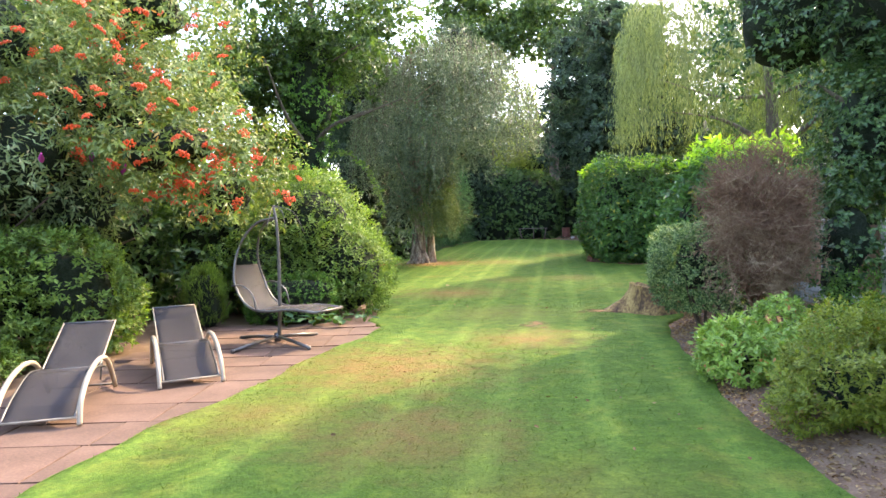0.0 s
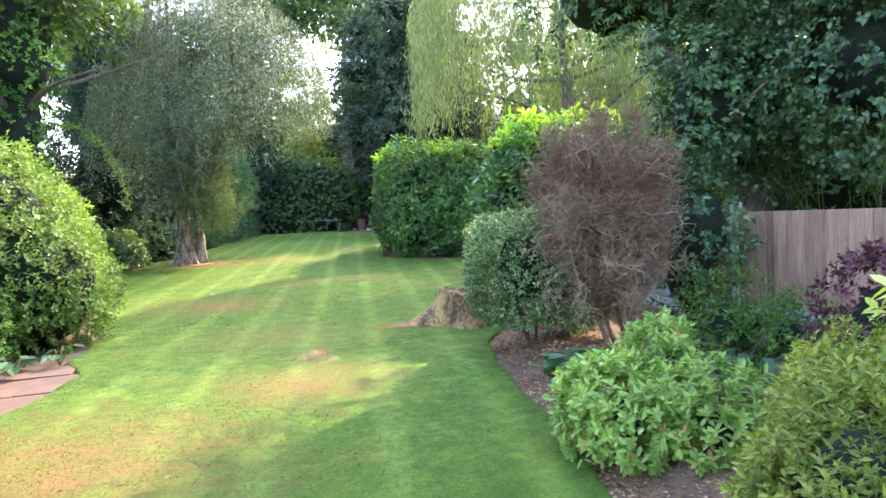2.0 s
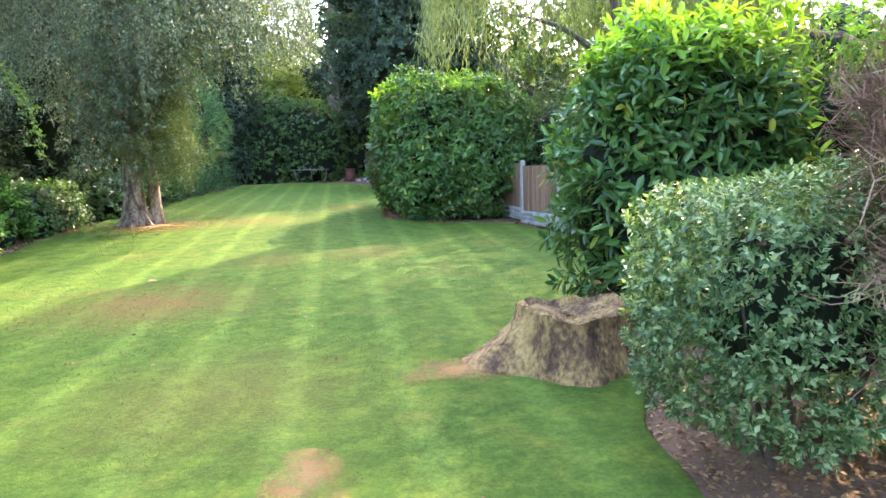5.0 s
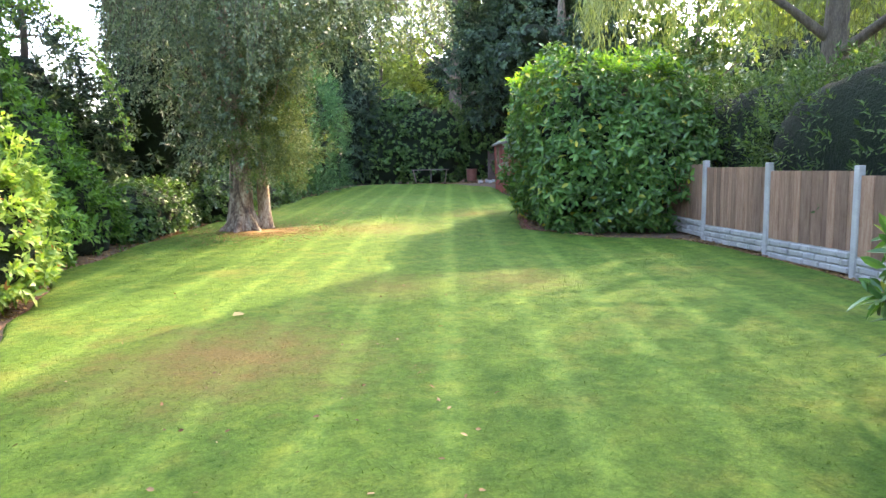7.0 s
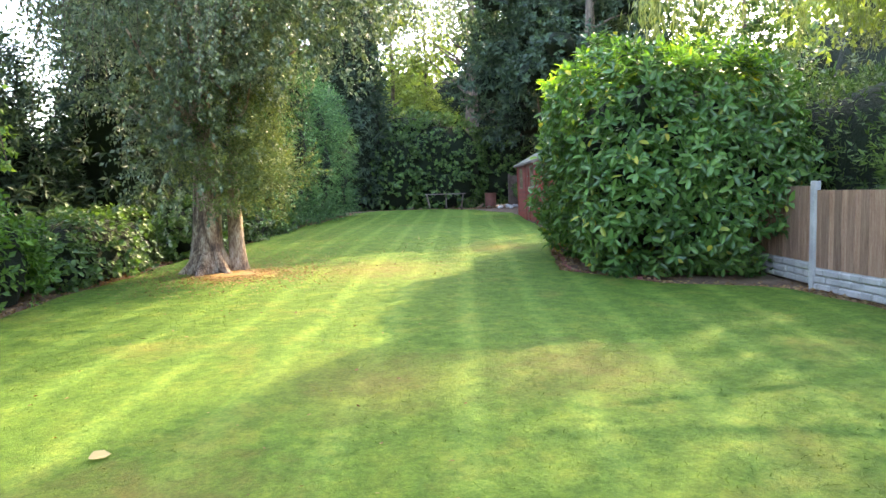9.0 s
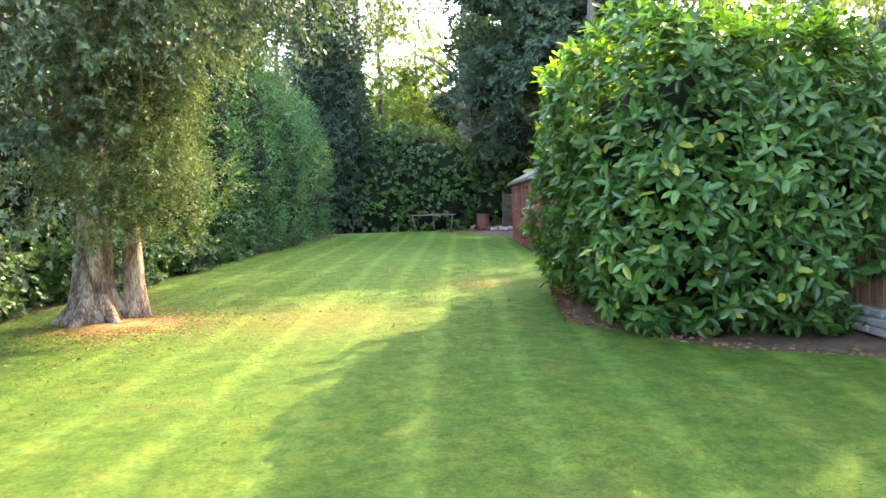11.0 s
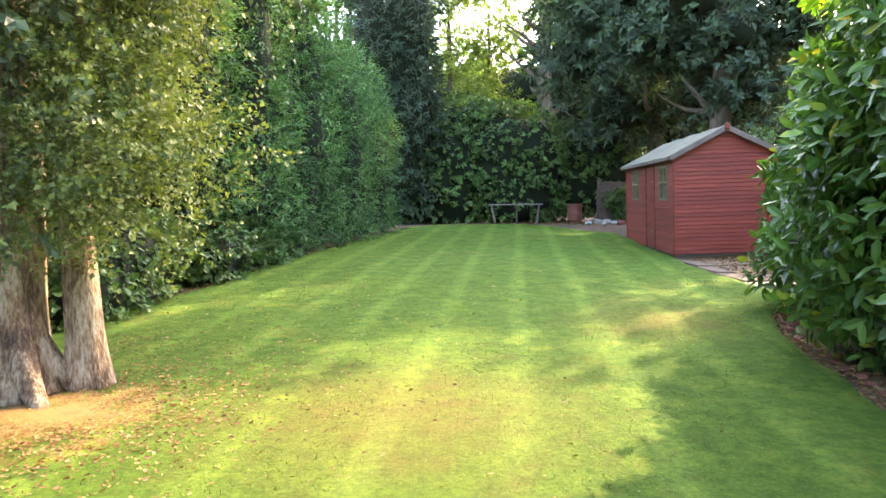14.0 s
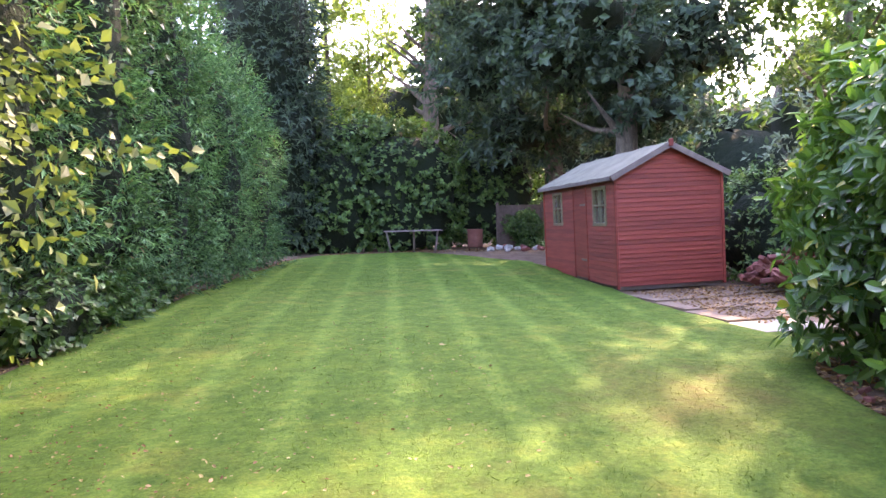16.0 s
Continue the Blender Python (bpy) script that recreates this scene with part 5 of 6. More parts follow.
for a in (
    (-9.5, 14.0, 9.5, 3.0, OAK_LEAF, 0.15, 3400, 301, "broad green tree behind the rowan"),
    (-6.4, 21.8, 8.5, 2.0, OAK_LEAF, 0.14, 3200, 312, "leafy tree between the rowan and the ivy tree"),
    (-4.4, 37.0, 12.0, 2.6, DARK_CONIFER, 0.18, 3600, 303, "tall dark tree behind the conifer hedge", 0.35, True),
    (-2.6, 33.5, 8.5, 2.0, DARK_CONIFER, 0.17, 4000, 304, "dark tree rising over the conifer hedge"),
    (11.6, 39.8, 14.5, 3.0, DARK_CONIFER, 0.2, 4300, 311, "tall dark tree close behind the shed", 0.22, True),
    (17.0, 37.5, 11.0, 3.2, OAK_LEAF, 0.17, 3600, 305, "tall leafy tree behind the shed"),
    (15.5, 26.0, 9.5, 3.2, POPLAR_LEAF, 0.15, 3400, 306, "pale green tree beyond the fence"),
    (13.0, 12.5, 9.0, 3.0, OAK_LEAF, 0.15, 3400, 307, "green tree in the neighbouring garden"),
    (14.0, 57.0, 18.0, 4.6, OAK_LEAF, 0.24, 5200, 308, "tall green tree beyond the end hedge"),
    (9.5, 55.0, 21.0, 4.4, OAK_LEAF, 0.24, 4200, 313, "tall spreading green tree rising over the cedar", 0.6),
    (3.0, 56.0, 21.0, 4.2, OAK_LEAF, 0.24, 4200, 314, "tall green tree high over the end hedge", 0.66),
    (-1.5, 54.0, 14.0, 3.6, OAK_LEAF, 0.24, 3600, 309, "tall green tree beyond the garden corner"),
):
    tall_tree(*a)
for at, b in (((10.6, 33.4), [((10.55, 33.2, 1.5), (0.7, 1.6, 1.25)), ((10.9, 36.4, 1.7), (0.8, 1.8, 1.4))]), ((11.3, 28.6), [((11.4, 28.6, 1.4), (0.6, 1.4, 1.2))]), ((10.2, 44.5), [((10.4, 44.5, 1.3), (0.55, 0.4, 0.75))])):
    bush("evergreen_shrub", at, "dark evergreen shrub beside the shed", "shrub", b, IVY, 1500, 6, 0.14, 0.1, 0.05, power=2.3, rough=0.25, seed=320 + int(at[0]), up=0.4, stems=0, shrink=0.6, depth=0.4)

# worn bare patches in the lawn, thinning out into the grass
def patch_mat():
    m = bpy.data.materials.new("thin dusty soil")
    t, b, out = links(m)
    tc = t.nodes.new("ShaderNodeTexCoord")
    d = node(t, "ShaderNodeVectorMath")
    d.operation = "DISTANCE"
    flat = node(t, "ShaderNodeVectorMath")
    flat.operation = "MULTIPLY"
    flat.inputs[1].default_value = (0.5, 0.5, 0)
    t.links.new(tc.outputs["Generated"], flat.inputs[0])
    t.links.new(flat.outputs[0], d.inputs[0])
    d.inputs[1].default_value = (0.25, 0.25, 0)
    n1 = noise_tex(t, 4, 5, tc.outputs["Object"])
    n2 = noise_tex(t, 45, 5, tc.outputs["Object"], rough=0.7)
    f = mix(t, 0.5, n1.outputs[0], n2.outputs[0])
    col = ramp(t, f, [(0.35, (0.2, 0.1, 0.032)), (0.5, (0.32, 0.185, 0.06)), (0.68, (0.42, 0.29, 0.11))])
    t.links.new(col.outputs[0], b.inputs["Base Color"])
    b.inputs["Roughness"].default_value = 0.95
    bump(t, b, f, 0.8, 0.02)
    s = node(t, "ShaderNodeMath")
    s.operation = "MULTIPLY_ADD"
    t.links.new(f, s.inputs[0])
    s.inputs[1].default_value = 1.0
    t.links.new(d.outputs["Value"], s.inputs[2])
    edge = ramp(t, s.outputs[0], [(0.53, (0.8, 0.8, 0.8)), (0.69, (0, 0, 0))])
    tr = t.nodes.new("ShaderNodeBsdfTransparent")
    ms = t.nodes.new("ShaderNodeMixShader")
    t.links.new(edge.outputs[0], ms.inputs[0])
    t.links.new(tr.outputs[0], ms.inputs[1])
    t.links.new(b.outputs[0], ms.inputs[2])
    t.links.new(ms.outputs[0], out.inputs["Surface"])
    return m


BARE = patch_mat()
for x, y, rx, ry in ((2.8, 11.6, 0.65, 0.42), (1.4, 10.3, 0.32, 0.8), (-0.35, 24.6, 1.1, 0.9)):
    g = np.linspace(-1, 1, 15)
    u, w = np.meshgrid(g, g, indexing="ij")
    py_ = y + ry * w
    v = np.stack([x + rx * u, py_, gz(py_) + 0.029 - 0.006 * (u**2 + w**2)], -1).reshape(-1, 3)
    i, j = np.meshgrid(np.arange(14), np.arange(14), indexing="ij")
    f = np.stack([i * 15 + j, (i + 1) * 15 + j, (i + 1) * 15 + j + 1, i * 15 + j + 1], -1).reshape(-1, 4)
    ob = tagged(new("bare_patch", mesh_np("bare_patch", v, f, BARE, True)), "worn bare dry patch in the lawn", "bare soil", kind="structure")
    ob.visible_shadow = False

# bamboo canes behind the fence
bam = thing("bamboo", (8.0, 8.0, 0), "clump of thin yellow green bamboo canes behind the fence", "bamboo")
canes = []
for i in range(46):
    x, y = 7.1 + rng.uniform(0, 0.9), 5.2 + rng.uniform(0, 4.0)
    b = np.array([x, y, -0.05])
    e = b + np.array([rng.normal(0, 0.25), rng.normal(0, 0.25), rng.uniform(2.6, 3.6)])
    canes.append((curve([b, (b + e) / 2 + rng.normal(0, 0.05, 3), e], 5), 0.011))
tubes("cane", canes, BRIGHT, bam, sides=4)
cp = np.vstack([c[5:] for c, _ in canes])
v, f = shoots_np(cp, rng.normal(0, 0.5, cp.shape) + np.array([0, 0, 0.5]), 7, 0.2, 0.13, 0.018, 70, 0.5)
child("leaf_spray", mesh_np("leaf_spray", v, f, SHRUB), bam)

# ---- patio furniture ----
METAL = rough_mat("bronze grey painted tube", [(0.3, (0.09, 0.085, 0.08)), (0.6, (0.16, 0.15, 0.14)), (0.8, (0.24, 0.23, 0.21))], 9, 80, 0.4, 0.1, 0.001, 0.5)
PALE = rough_mat("pale wood grain rail", [(0.3, (0.28, 0.22, 0.15)), (0.6, (0.4, 0.33, 0.245)), (0.8, (0.5, 0.43, 0.34))], 4, 50, 0.5, 0.1, 0.001, stretch=(3, 3, 1))


def mesh_cloth(name, a, b, dense):
    m = bpy.data.materials.new(name)
    t, bs, out = links(m)
    tc = t.nodes.new("ShaderNodeTexCoord")
    n1 = noise_tex(t, 5, 4, tc.outputs["Object"])
    ch = node(t, "ShaderNodeTexChecker", Scale=260)
    t.links.new(tc.outputs["Object"], ch.inputs["Vector"])
    col = ramp(t, n1.outputs[0], [(0.3, a), (0.7, b)]).outputs[0]
    t.links.new(mix(t, 0.35, col, mix(t, 1.0, col, (0.6, 0.6, 0.6), "MULTIPLY")), bs.inputs["Base Color"])
    bs.inputs["Roughness"].default_value = 0.8
    bs.inputs["Specular IOR Level"].default_value = 0.2
    bump(t, bs, ch.outputs[1], 0.2, 0.001)
    tr = t.nodes.new("ShaderNodeBsdfTransparent")
    ms = t.nodes.new("ShaderNodeMixShader")
    ms.inputs[0].default_value = dense
    t.links.new(tr.outputs[0], ms.inputs[1])
    t.links.new(bs.outputs[0], ms.inputs[2])
    t.links.new(ms.outputs[0], out.inputs["Surface"])
    return m


SLING = mesh_cloth("dark grey woven sling", (0.032, 0.03, 0.034), (0.06, 0.056, 0.058), 0.8)
SEAT_MESH = mesh_cloth("grey woven chair mesh", (0.06, 0.055, 0.052), (0.11, 0.1, 0.095), 0.74)


def ribbon(name, prof, half, place, mat, parent, thick=0.006, sag=0.0, label=""):
    """A thin sling of width 2 * half along a profile of (u, z) points."""
    c = np.asarray(prof, float)
    w = np.linspace(-1, 1, 9)
    nrm = unit(np.stack([-np.gradient(c[:, 1]), np.gradient(c[:, 0])], -1))
    layers = []
    for s in (0.5, -0.5):
        q = c[:, None] + nrm[:, None] * (s * thick - sag * (1 - w**2))[None, :, None]
        layers.append(np.stack([q[..., 0], np.broadcast_to(w * half, q.shape[:2]), q[..., 1]], -1))
    v = np.concatenate([a.reshape(-1, 3) for a in layers])
    n, m = len(c), 9
    i, j = np.meshgrid(np.arange(n - 1), np.arange(m - 1), indexing="ij")
    f = np.stack([i * m + j, (i + 1) * m + j, (i + 1) * m + j + 1, i * m + j + 1], -1).reshape(-1, 4)
    g = f[:, ::-1] + n * m
    k = np.arange(n - 1)
    e1 = np.stack([k * m, (k + 1) * m, (k + 1) * m + n * m, k * m + n * m], -1)[:, ::-1]
    e2 = np.stack([k * m + m - 1, (k + 1) * m + m - 1, (k + 1) * m + m - 1 + n * m, k * m + m - 1 + n * m], -1)
    return child(name, mesh_np(name, place(v), np.vstack([f, g, e1, e2]), mat, True), parent, label)


def frame_of(origin, way):
    o, d = np.asarray(origin, float), unit(np.asarray([*way, 0.0]))
    s = np.array([-d[1], d[0], 0.0])

    def place(v):
        v = np.asarray(v, float)
        return o + v[..., 0:1] * d + v[..., 1:2] * s + v[..., 2:3] * np.array([0, 0, 1.0])
    return place


def lounger(front, way, label, length):
    """Sling sun lounger: low front, raised back, arched pale side rails."""
    t = thing("sun_lounger", (*front, 0.004), label, "sun lounger", "sun loungers on the patio")
    place = frame_of((*front, 0.004), way)
    k = length / 1.95
    seat = curve([(0.02, 0.07), (0.3, 0.2), (0.75, 0.33), (1.12, 0.31)], 8) * (k, 1)
    back = curve([(1.13, 0.31), (1.4, 0.43), (1.95, 0.66)], 8) * (k, 1)
    ribbon("seat_sling", seat, 0.27, place, SLING, t, sag=0.012, label="dark grey woven seat sling")
    ribbon("back_sling", back, 0.25, place, SLING, t, sag=0.01, label="dark grey woven back sling")
    for s in (-1, 1):
        rail = curve([(0.0, 0.0), (0.1, 0.2), (0.42, 0.36), (0.85, 0.42), (1.2, 0.33), (1.5, 0.02)], 8)
        pts = place(np.stack([rail[:, 0] * k, np.full(len(rail), s * 0.315), rail[:, 1]], -1))
        tubes("side_rail", [(pts, 0.024)], PALE, t, "arched pale wood-look side rail")
        pts = place(np.stack([seat[:, 0], np.full(len(seat), s * 0.275), seat[:, 1]], -1))
        tubes("seat_tube", [(pts, 0.01)], METAL, t)
        pts = place(np.stack([back[:, 0], np.full(len(back), s * 0.255), back[:, 1]], -1))
        tubes("back_tube", [(pts, 0.009)], PALE, t)
    for u, z, h, nm, mat in ((0.02 * k, 0.065, 0.3, "front_bar", PALE), (1.12 * k, 0.3, 0.31, "hinge_bar", METAL), (1.95 * k, 0.66, 0.255, "head_bar", METAL), (1.48 * k, 0.05, 0.31, "rear_bar", METAL)):
        tubes(nm, [(place(np.array([(u, -h, z), (u, 0, z), (u, h, z)])), 0.01)], mat, t)
    for s in (-1, 1):
        tubes("prop", [(place(np.array([(1.62 * k, s * 0.2, 0.5), (1.5 * k, s * 0.2, 0.3), (1.38 * k, s * 0.2, 0.12)])), 0.009)], METAL, t)


lounger((-2.69, 6.86), (-0.45, 0.89), "dark grey sling sun lounger with pale arched rails", 1.98)
lounger((-3.41, 5.38), (-0.27, 0.96), "dark grey sling sun lounger at the patio edge", 1.88)


def swing_chair():
    t = thing("hanging_lounge_chair", (-2.45, 9.5, 0.0), "hanging lounge chair with bronze tube frame and woven seat", "garden chair")
    place = frame_of((-2.45, 9.5, 0.0), (0.9, -0.42))
    prof = curve([(0.02, 1.82), (-0.22, 1.76), (-0.42, 1.55), (-0.52, 1.25), (-0.5, 0.95), (-0.36, 0.66), (-0.14, 0.52), (0.15, 0.5), (0.5, 0.53), (0.92, 0.5)], 6)
    k = np.linspace(0, 1, len(prof))
    off = np.clip(0.02 + 0.64 * k, 0, 0.32)
    for s in (-1, 1):
        pts = place(np.stack([prof[:, 0], s * off, prof[:, 1]], -1))
        tubes("side_frame", [(pts, 0.019)], METAL, t, "curved bronze side tube")
        arm = curve([(-0.49, 0.86), (-0.3, 0.86), (-0.12, 0.74), (-0.06, 0.53)], 6)
        tubes("armrest", [(place(np.stack([arm[:, 0], np.full(len(arm), s * 0.37), arm[:, 1]], -1)), 0.012)], METAL, t)
    tubes("foot_bar", [(place(np.array([(0.92, -0.33, 0.5), (0.93, 0, 0.5), (0.92, 0.33, 0.5)])), 0.019)], METAL, t)
    m = int(len(prof) * 0.38)
    # woven seat slung between the side tubes
    w = np.linspace(-1, 1, 9)
    c, h = prof[m:], off[m:] - 0.015
    nrm = unit(np.stack([-np.gradient(c[:, 1]), np.gradient(c[:, 0])], -1))
    q = c[:, None] - nrm[:, None] * (0.04 * (1 - w**2))[None, :, None] * -1
    v = np.stack([q[..., 0], h[:, None] * w[None], q[..., 1]], -1)
    n = len(c)
    v = np.concatenate([v.reshape(-1, 3), (v - np.array([0, 0, 0.007])).reshape(-1, 3)])
    i, j = np.meshgrid(np.arange(n - 1), np.arange(8), indexing="ij")
    f = np.stack([i * 9 + j, (i + 1) * 9 + j, (i + 1) * 9 + j + 1, i * 9 + j + 1], -1).reshape(-1, 4)
    child("seat_mesh", mesh_np("seat_mesh", place(v), np.vstack([f, f[:, ::-1] + n * 9]), SEAT_MESH, True), t, "grey woven mesh seat")
    pole = curve([(0.03, 0, 0.08), (0.06, 0, 0.6), (0.07, 0, 1.3), (0.05, 0, 1.75), (0.0, 0, 2.0)], 8)
    tubes("pole", [(place(pole), np.linspace(0.03, 0.02, len(pole)))], METAL, t)
    for b in range(3):
        a = 0.3 * (b - 1)
        rib = curve([(0.0, 0, 2.0), (0.08 + 0.08 * b, a * 0.5, 1.9), (0.12 + 0.1 * b, a, 1.68 - 0.05 * b)], 5)
        tubes("canopy_rib", [(place(rib), 0.005)], METAL, t, "thin bent canopy rib")
    hub = np.array([-2.45, 9.5, 0.0])
    tubes("hub", [(hub + np.array([(0, 0, 0.03), (0, 0, 0.08), (0, 0, 0.15)]), 0.05)], METAL, t)
    for dx, dy in ((-0.4, -0.85), (0.62, -0.75), (0.48, 0.5), (-0.66, 0.4)):
        tubes("base_leg", [(hub + np.array([(0, 0, 0.09), (dx * 0.5, dy * 0.5, 0.075), (dx, dy, 0.035)]), 0.025)], METAL, t)
        tubes("foot_cap", [(hub + np.array([(dx * 0.97, dy * 0.97, 0.0), (dx * 0.97, dy * 0.97, 0.03), (dx * 0.97, dy * 0.97, 0.06)]), 0.028)], METAL, t)


swing_chair()

# ---- end of the garden ----
def table():
    z = float(gz(43.7))
    t = thing("garden_table", (6.1, 44.0, z), "old weathered garden table in front of the ivy", "table")
    for i in range(4):
        bm = bmesh.new()
        box_into(bm, (6.1, 43.75 + 0.16 * i, z + 0.72 + 0.01 * (i % 2)), (1.9, 0.15, 0.035), bevel=0.006)
        part("top_board", bm, TRIM, t)
    for x in (-0.75, 0.02, 0.75):
        lean = 0.16 * (x < -0.5) - 0.1 * (x > 0.5)
        tubes("leg", [(np.array([(6.1 + x, 43.95, z - 0.05), (6.1 + x - lean / 2, 43.95, z + 0.35), (6.1 + x - lean, 43.95, z + 0.71)]), 0.035)], TRIM, t, sides=4)


table()


def rusty_bin():
    z = float(gz(44.2))
    t = thing("incinerator_bin", (8.35, 44.2, z), "rusty red brown metal drum at the lawn end", "bin")
    RUST = rough_mat("rusted metal", [(0.3, (0.09, 0.03, 0.02)), (0.55, (0.18, 0.065, 0.045)), (0.75, (0.26, 0.12, 0.085))], 7, 60, 0.85, 0.5, 0.004)
    zz = np.array([0.1, 0.12, 0.3, 0.5, 0.68, 0.7, 0.72])
    tubes("drum", [(np.stack([np.full(7, 8.35), np.full(7, 44.2), z + zz], -1), [0.27, 0.28, 0.27, 0.275, 0.285, 0.3, 0.29])], RUST, t)
    for a in (0.5, 2.6, 4.7):
        x, y = 8.35 + 0.22 * math.cos(a), 44.2 + 0.22 * math.sin(a)
        tubes("foot", [(np.array([(x, y, z - 0.03), (x, y, z + 0.05), (x, y, z + 0.12)]), 0.02)], RUST, t, sides=4)


rusty_bin()
BRICK = rough_mat("old red brick", [(0.3, (0.15, 0.05, 0.04)), (0.55, (0.26, 0.095, 0.075)), (0.75, (0.36, 0.18, 0.14))], 6, 60, 0.9, 0.5, 0.006, vary=0.25)


def piece(name, at, size, turn, mat, label, cat, group):
    bm = bmesh.new()
    box_into(bm, (0, 0, 0), size, bevel=min(size) * 0.15)
    for v in bm.verts:
        v.co += Vector(rng.normal(0, min(size) * 0.06, 3))
    me = bpy.data.meshes.new(name)
    bm.to_mesh(me)
    bm.free()
    me.materials.append(mat)
    ob = new(name, me)
    ob.matrix_basis = pose(*at, *turn)
    return tagged(ob, label, cat, group)


for i in range(110):
    x, y = 9.35 + rng.uniform(0, 1.7), 31.0 + rng.uniform(0, 1.2)
    h = max(0, 0.75 - 0.35 * abs(x - 10.2) - 0.35 * abs(y - 31.7))
    piece("brick", (x, y, float(gz(y)) + 0.06 + h * rng.uniform(0.3, 1)), (0.22, 0.11, 0.07), tuple(rng.uniform(-40, 40, 3)), BRICK, "loose old red brick on the rubble heap", "brick", "bricks on the rubble heap")
for i in range(14):
    x, y = 8.6 + rng.uniform(0, 2.0), 42.6 + rng.uniform(0, 2.2)
    s = rng.uniform(0.1, 0.26)
    piece("stone", (x, y, float(gz(y)) + s * 0.2), (s, s * 0.8, s * 0.6), tuple(rng.uniform(-25, 25, 3)), CONCRETE if i % 2 else BRICK, "broken stone lying on the soil", "stone", "stones at the lawn end")
for i in range(26):
    y = 22.2 + i * 0.2
    x = float(edge_r(y)) + 0.12 + rng.uniform(-0.05, 0.08)
    s = rng.uniform(0.04, 0.08)
    piece("edging_stone", (x, y, float(gz(y)) + s * 0.12), (s, s * 0.9, s * 0.5), tuple(rng.uniform(-20, 20, 3)), BRICK, "small broken red edging stone under the laurel", "stone", "stones under the laurel")

# paving by the shed
pad = thing("shed_paving", (8.5, 30.5, float(gz(30.5))), "worn stone paving beside the shed with fallen leaves", "paving", kind="structure")
SLAB = rough_mat("brown stained stone paving", [(0.3, (0.13, 0.085, 0.055)), (0.55, (0.22, 0.155, 0.105)), (0.75, (0.32, 0.25, 0.18))], 2.2, 40, 0.9, 0.4, 0.008)
PALE_SLAB = rough_mat("pale stone slab", [(0.3, (0.3, 0.26, 0.2)), (0.55, (0.42, 0.38, 0.3)), (0.75, (0.52, 0.48, 0.4))], 3, 50, 0.9, 0.3, 0.004)
widths, depths = (1.05, 0.9, 1.1), (0.75, 0.95, 0.85, 0.85)
y = 29.0
for j, dj in enumerate(depths):
    x = 7.17 + 0.05 * j
    for i, wi in enumerate(widths):
        yc = y + dj / 2 + 0.1 * i
        bm = bmesh.new()
        box_into(bm, (x + wi / 2, yc, float(gz(yc)) - 0.02 + rng.uniform(-0.003, 0.003)), (wi - 0.006, dj - 0.006, 0.05), bevel=0.004)
        first = i == 0 and j == 0
        part("paving_slab", bm, PALE_SLAB if first else SLAB, pad, "pale cream slab at the paving corner" if first else "")
        x += wi
    y += dj

# ---- leafy plants and litter ----
def hosta(x, y, n, size, label="broad blue green leafy plant in the border"):
    z = float(bed_z(x, y)) if x > 0 else float(gz(y))
    t = thing("hosta", (x, y, z), label, "plant", "broad leafed plants in the border")
    a = rng.uniform(0, 6.28, n)
    rad = rng.uniform(0.05, 0.22, n) * size / 0.25
    p = np.stack([x + rad * np.cos(a), y + rad * np.sin(a), z + rng.uniform(0.05, 0.22, n)], -1)
    d = unit(np.stack([np.cos(a), np.sin(a), rng.uniform(-0.5, 0.35, n)], -1))
    for i in range(n):
        v, f = leaves_np(p[i:i + 1], d[i:i + 1], np.array([[0, 0, 1.0]]), size * rng.uniform(0.7, 1.2), size * rng.uniform(0.5, 0.75), True)
        child("leaf", mesh_np("leaf", v, f, HOSTA), t)
        b = np.array([x, y, z - 0.02])
        tubes("leaf_stalk", [(curve([b, (b + p[i]) / 2 + [0, 0, 0.03], p[i]], 3), 0.005)], BRIGHT, t, sides=4)


for x, y, n, s in ((3.45, 7.75, 14, 0.22), (3.72, 8.0, 12, 0.24), (3.95, 7.65, 10, 0.22), (4.3, 7.4, 10, 0.2), (4.75, 7.2, 10, 0.2), (4.3, 6.7, 9, 0.2), (4.9, 6.5, 8, 0.22), (-1.75, 10.9, 10, 0.2), (-1.4, 11.3, 9, 0.18), (-2.2, 10.95, 9, 0.2), (-2.7, 11.0, 8, 0.18), (3.6, 7.7, 8, 0.2), (3.3, 7.95, 11, 0.21), (3.7, 7.7, 11, 0.21), (4.1, 7.85, 11, 0.21), (3.85, 6.9, 11, 0.21), (4.25, 6.35, 11, 0.21)):
    hosta(x, y, n, s)


def litter(name, n, xs, ys, label, size=(0.03, 0.07), mat=DRY_LEAF, lift=0.02, squeeze=None, ground=None):
    x, y = squeeze(n) if squeeze else (rng.uniform(*xs, n), rng.uniform(*ys, n))
    n = len(x)
    p = np.stack([x, y, (ground(x, y) if ground else gz(y)) + lift], -1)
    a = rng.uniform(0, 6.28, n)
    d = unit(np.stack([np.cos(a), np.sin(a), rng.normal(0, 0.2, n)], -1))
    L = rng.uniform(*size, n)
    v, f = leaves_np(p, d, unit(rng.normal(0, 0.4, (n, 3)) + np.array([0, 0, 1.0])), L, L * 0.55, True)
    tagged(new(name, mesh_np(name, v, f, mat)), label, "fallen leaves", kind="stuff")


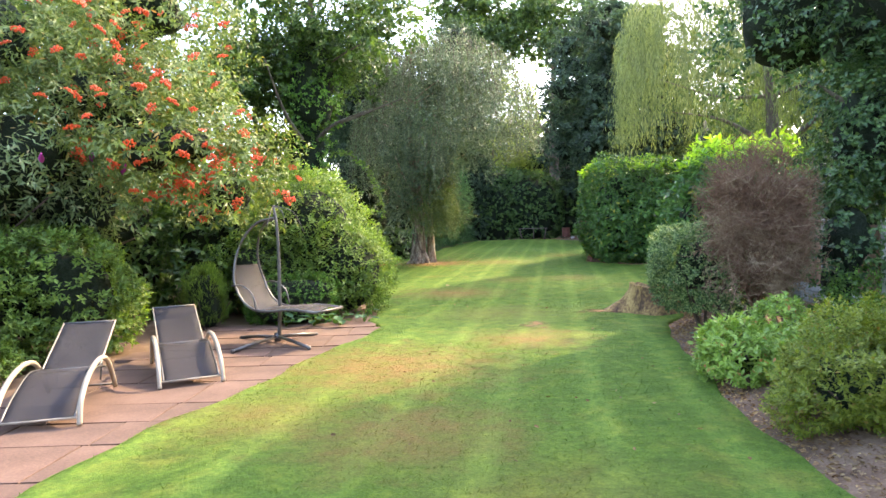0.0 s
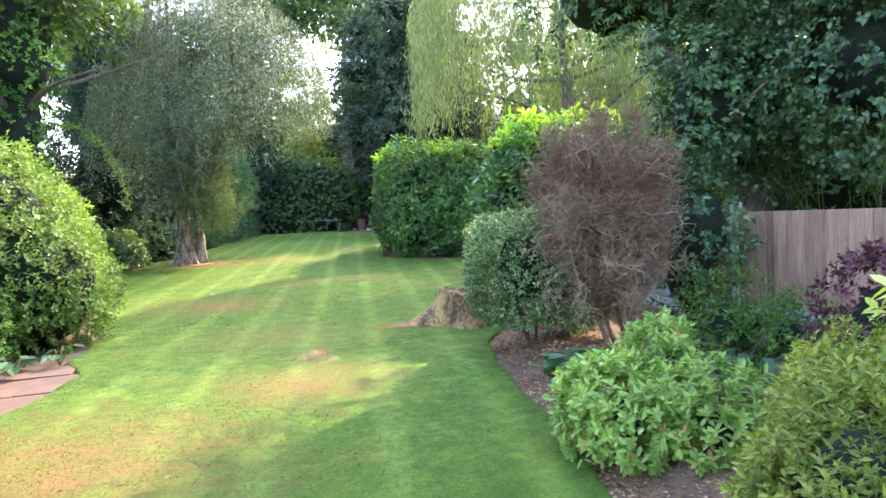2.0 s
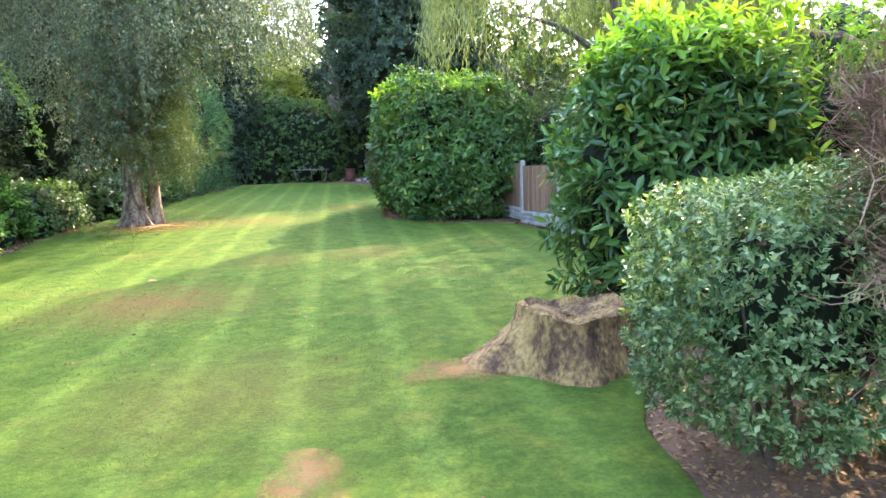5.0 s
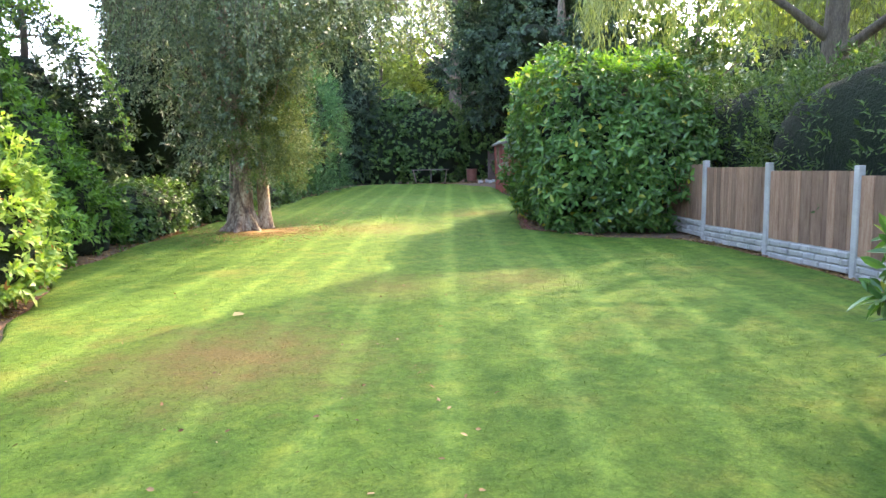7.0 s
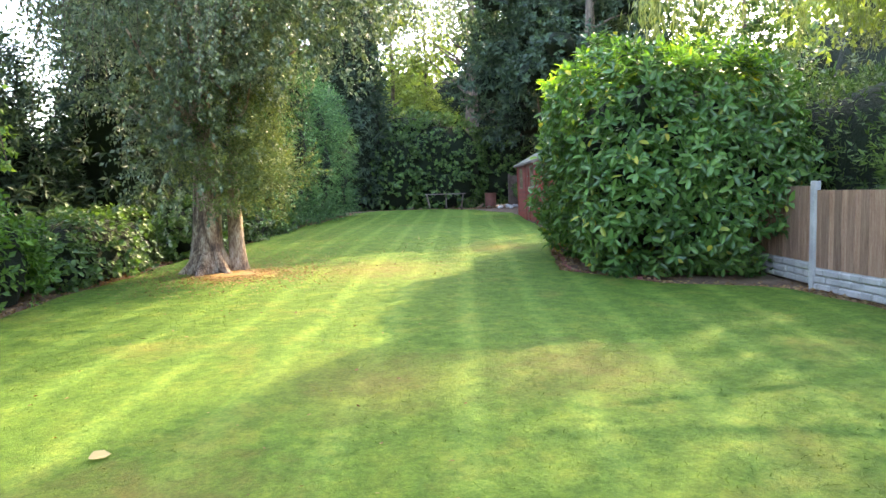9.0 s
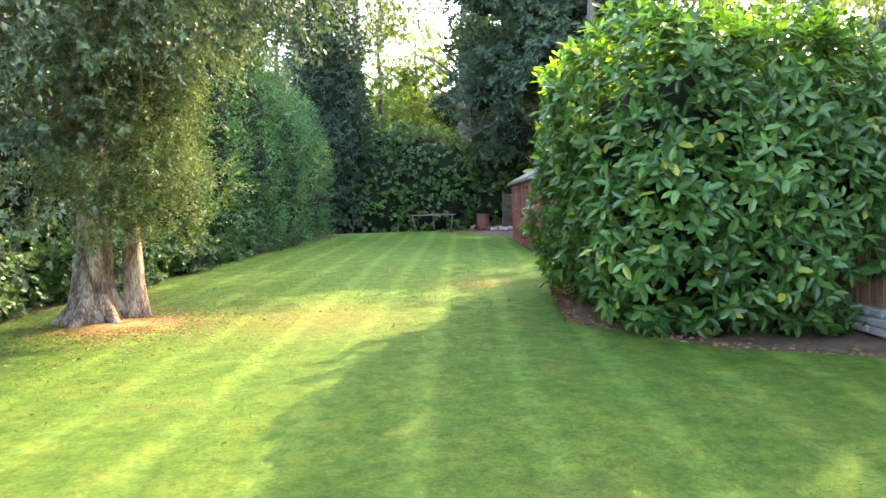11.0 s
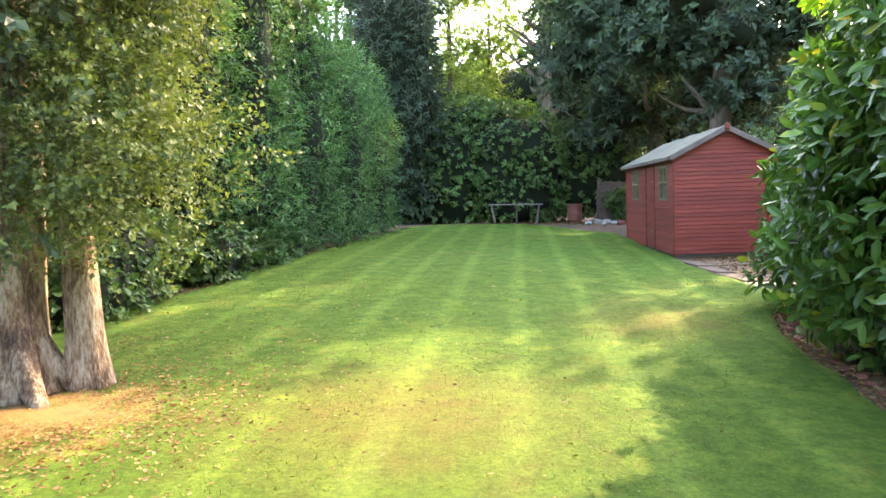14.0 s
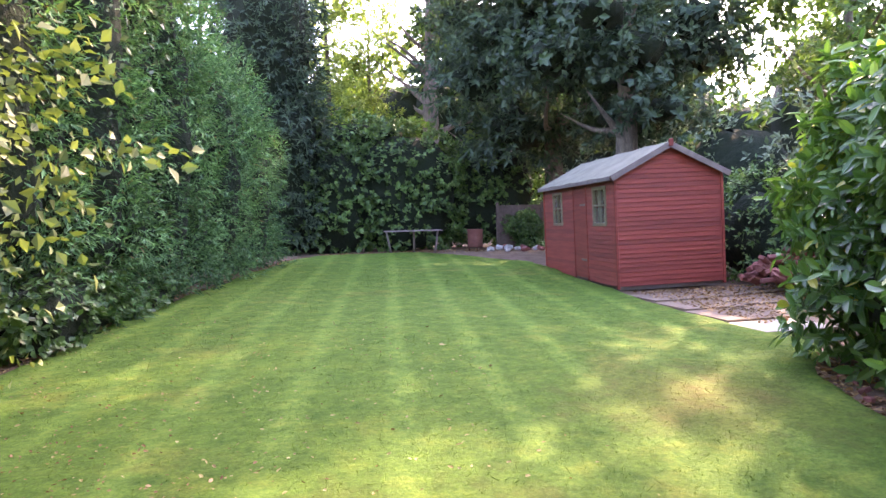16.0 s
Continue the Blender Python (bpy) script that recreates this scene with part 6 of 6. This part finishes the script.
litter("fallen_leaves", 3600, None, None, "dry brown fallen leaves under the birch", (0.018, 0.04), squeeze=lambda n: (-0.5 + rng.normal(0, 0.95, n), 24.7 + rng.normal(0, 1.0, n)))
litter("fallen_leaves", 2600, None, None, "heap of orange brown leaves at the birch foot", (0.02, 0.045), squeeze=lambda n: (-0.25 + rng.normal(0, 0.5, n), 24.55 + rng.normal(0, 0.45, n)))
litter("fallen_leaves", 900, (-1.2, 3.6), (22.5, 34), "scattered dry birch leaves on the lawn", (0.02, 0.045), PALE_LEAF)
litter("fallen_leaves", 260, (-1.0, 2.5), (4, 22), "few dry leaves on the lawn", (0.02, 0.05))


def border(n):
    y = rng.uniform(2, 13, n)
    return edge_r(y) + 0.0 + rng.exponential(0.7, n), y


litter("fallen_leaves", 7500, None, None, "brown leaf litter on the border soil", (0.018, 0.048), lift=0.018, squeeze=border, ground=bed_z)


def whole_bed(n):
    y = rng.uniform(3, 13, n)
    e = edge_r(y) + 0.1
    return e + (6.0 - e) * rng.uniform(0, 1, n), y


litter("fallen_leaves", 5000, None, None, "brown leaf litter below the fence", (0.018, 0.042), lift=0.018, squeeze=whole_bed, ground=bed_z)


def right_border(n):
    y = rng.uniform(14, 28, n)
    return edge_r(y) - 0.03 + rng.exponential(0.22, n), y


litter("fallen_leaves", 3000, None, None, "red brown fallen leaves under the laurel", (0.03, 0.08), lift=0.0, squeeze=right_border)


def left_border(n):
    y = rng.uniform(14, 44, n)
    return edge_l(y) - 0.02 - rng.exponential(0.3, n), y


litter("fallen_leaves", 3600, None, None, "brown leaf litter along the hedge foot", (0.025, 0.07), lift=-0.01, squeeze=left_border)
litter("fallen_leaves", 1500, (3.0, 10.5), (43.4, 45.2), "dry leaves on soil by the back hedge", (0.03, 0.08), lift=-0.01)
litter("fallen_leaves", 3600, (7.5, 10.8), (29.5, 32.6), "dry leaves on the shed paving", (0.03, 0.07), lift=0.02)
litter("fallen_leaves", 900, None, None, "brown leaves strewn over the shaded lawn", (0.018, 0.04), squeeze=lambda n: (-0.6 + rng.normal(0, 0.9, n), 26.2 + rng.normal(0, 1.1, n)))


# ---- single large leaves on the near faces of the glossy shrubs ----
def single_leaves(parent, blob, power, rough, seed, count, length, mat, facing, label=""):
    c, r = blob
    p, nrm = hull(count * 5, c, r, power, rough, seed, -0.6)
    keep = (nrm @ unit(np.asarray(facing, float)) > 0.35) & (p[:, 2] > gz(p[:, 1]) + 0.1)
    p, nrm = p[keep][:count], nrm[keep][:count]
    v, f = leaves_np(np.zeros((1, 3)), np.array([[0, 1.0, 0]]), np.array([[0, 0, 1.0]]), length, length * 0.4, True)
    me = mesh_np("leaf", v, f, mat)
    inv = Matrix.Translation(-Vector(parent.location))
    for q, n in zip(p, nrm):
        d = unit(rng.normal(0, 0.6, 3) + 0.45 * n + np.array([0, 0, -0.25]))
        n2 = unit(n + rng.normal(0, 0.3, 3) + np.array([0, 0, 0.4]))
        side = unit(np.cross(d, n2))
        up = np.cross(side, d)
        ob = new("leaf", me)
        ob.parent = parent
        ob.matrix_parent_inverse = inv
        k = rng.uniform(0.75, 1.2)
        q = q + n * 0.05
        ob.matrix_basis = Matrix([[side[i] * k, d[i] * k, up[i] * k, q[i]] for i in range(3)] + [[0, 0, 0, 1]])


single_leaves(big, ((7.25, 24.15, 1.95), (1.85, 2.05, 1.8)), 4.0, 0.24, 11, 300, 0.16, LAUREL, (-0.8, -0.6, 0.1))
single_leaves(small, ((5.55, 12.55, 1.25), (1.1, 0.95, 1.3)), 2.6, 0.14, 21, 160, 0.16, LAUREL, (-0.6, -0.8, 0.2))
single_leaves(pier, ((3.0, 6.42, 0.2), (0.47, 0.5, 0.34)), 2.3, 0.1, 41, 160, 0.065, PIERIS, (-0.5, -0.5, 0.7))

# large dry leaves lying singly on the lawn
for x, y, s in ((0.04, 17.0, 0.13), (3.3, 29.5, 0.08), (4.3, 31.0, 0.07)):
    v, f = leaves_np(np.array([[x, y, float(gz(y)) + 0.03]]), unit(np.array([[0.8, 0.3, 0.15]])), np.array([[0.1, -0.2, 1.0]]), s, s * 0.8, True)
    tagged(new("dry_leaf", mesh_np("dry_leaf", v, f, PALE_LEAF)), "large curled dry brown leaf on the lawn", "leaf", "single leaves on the lawn")
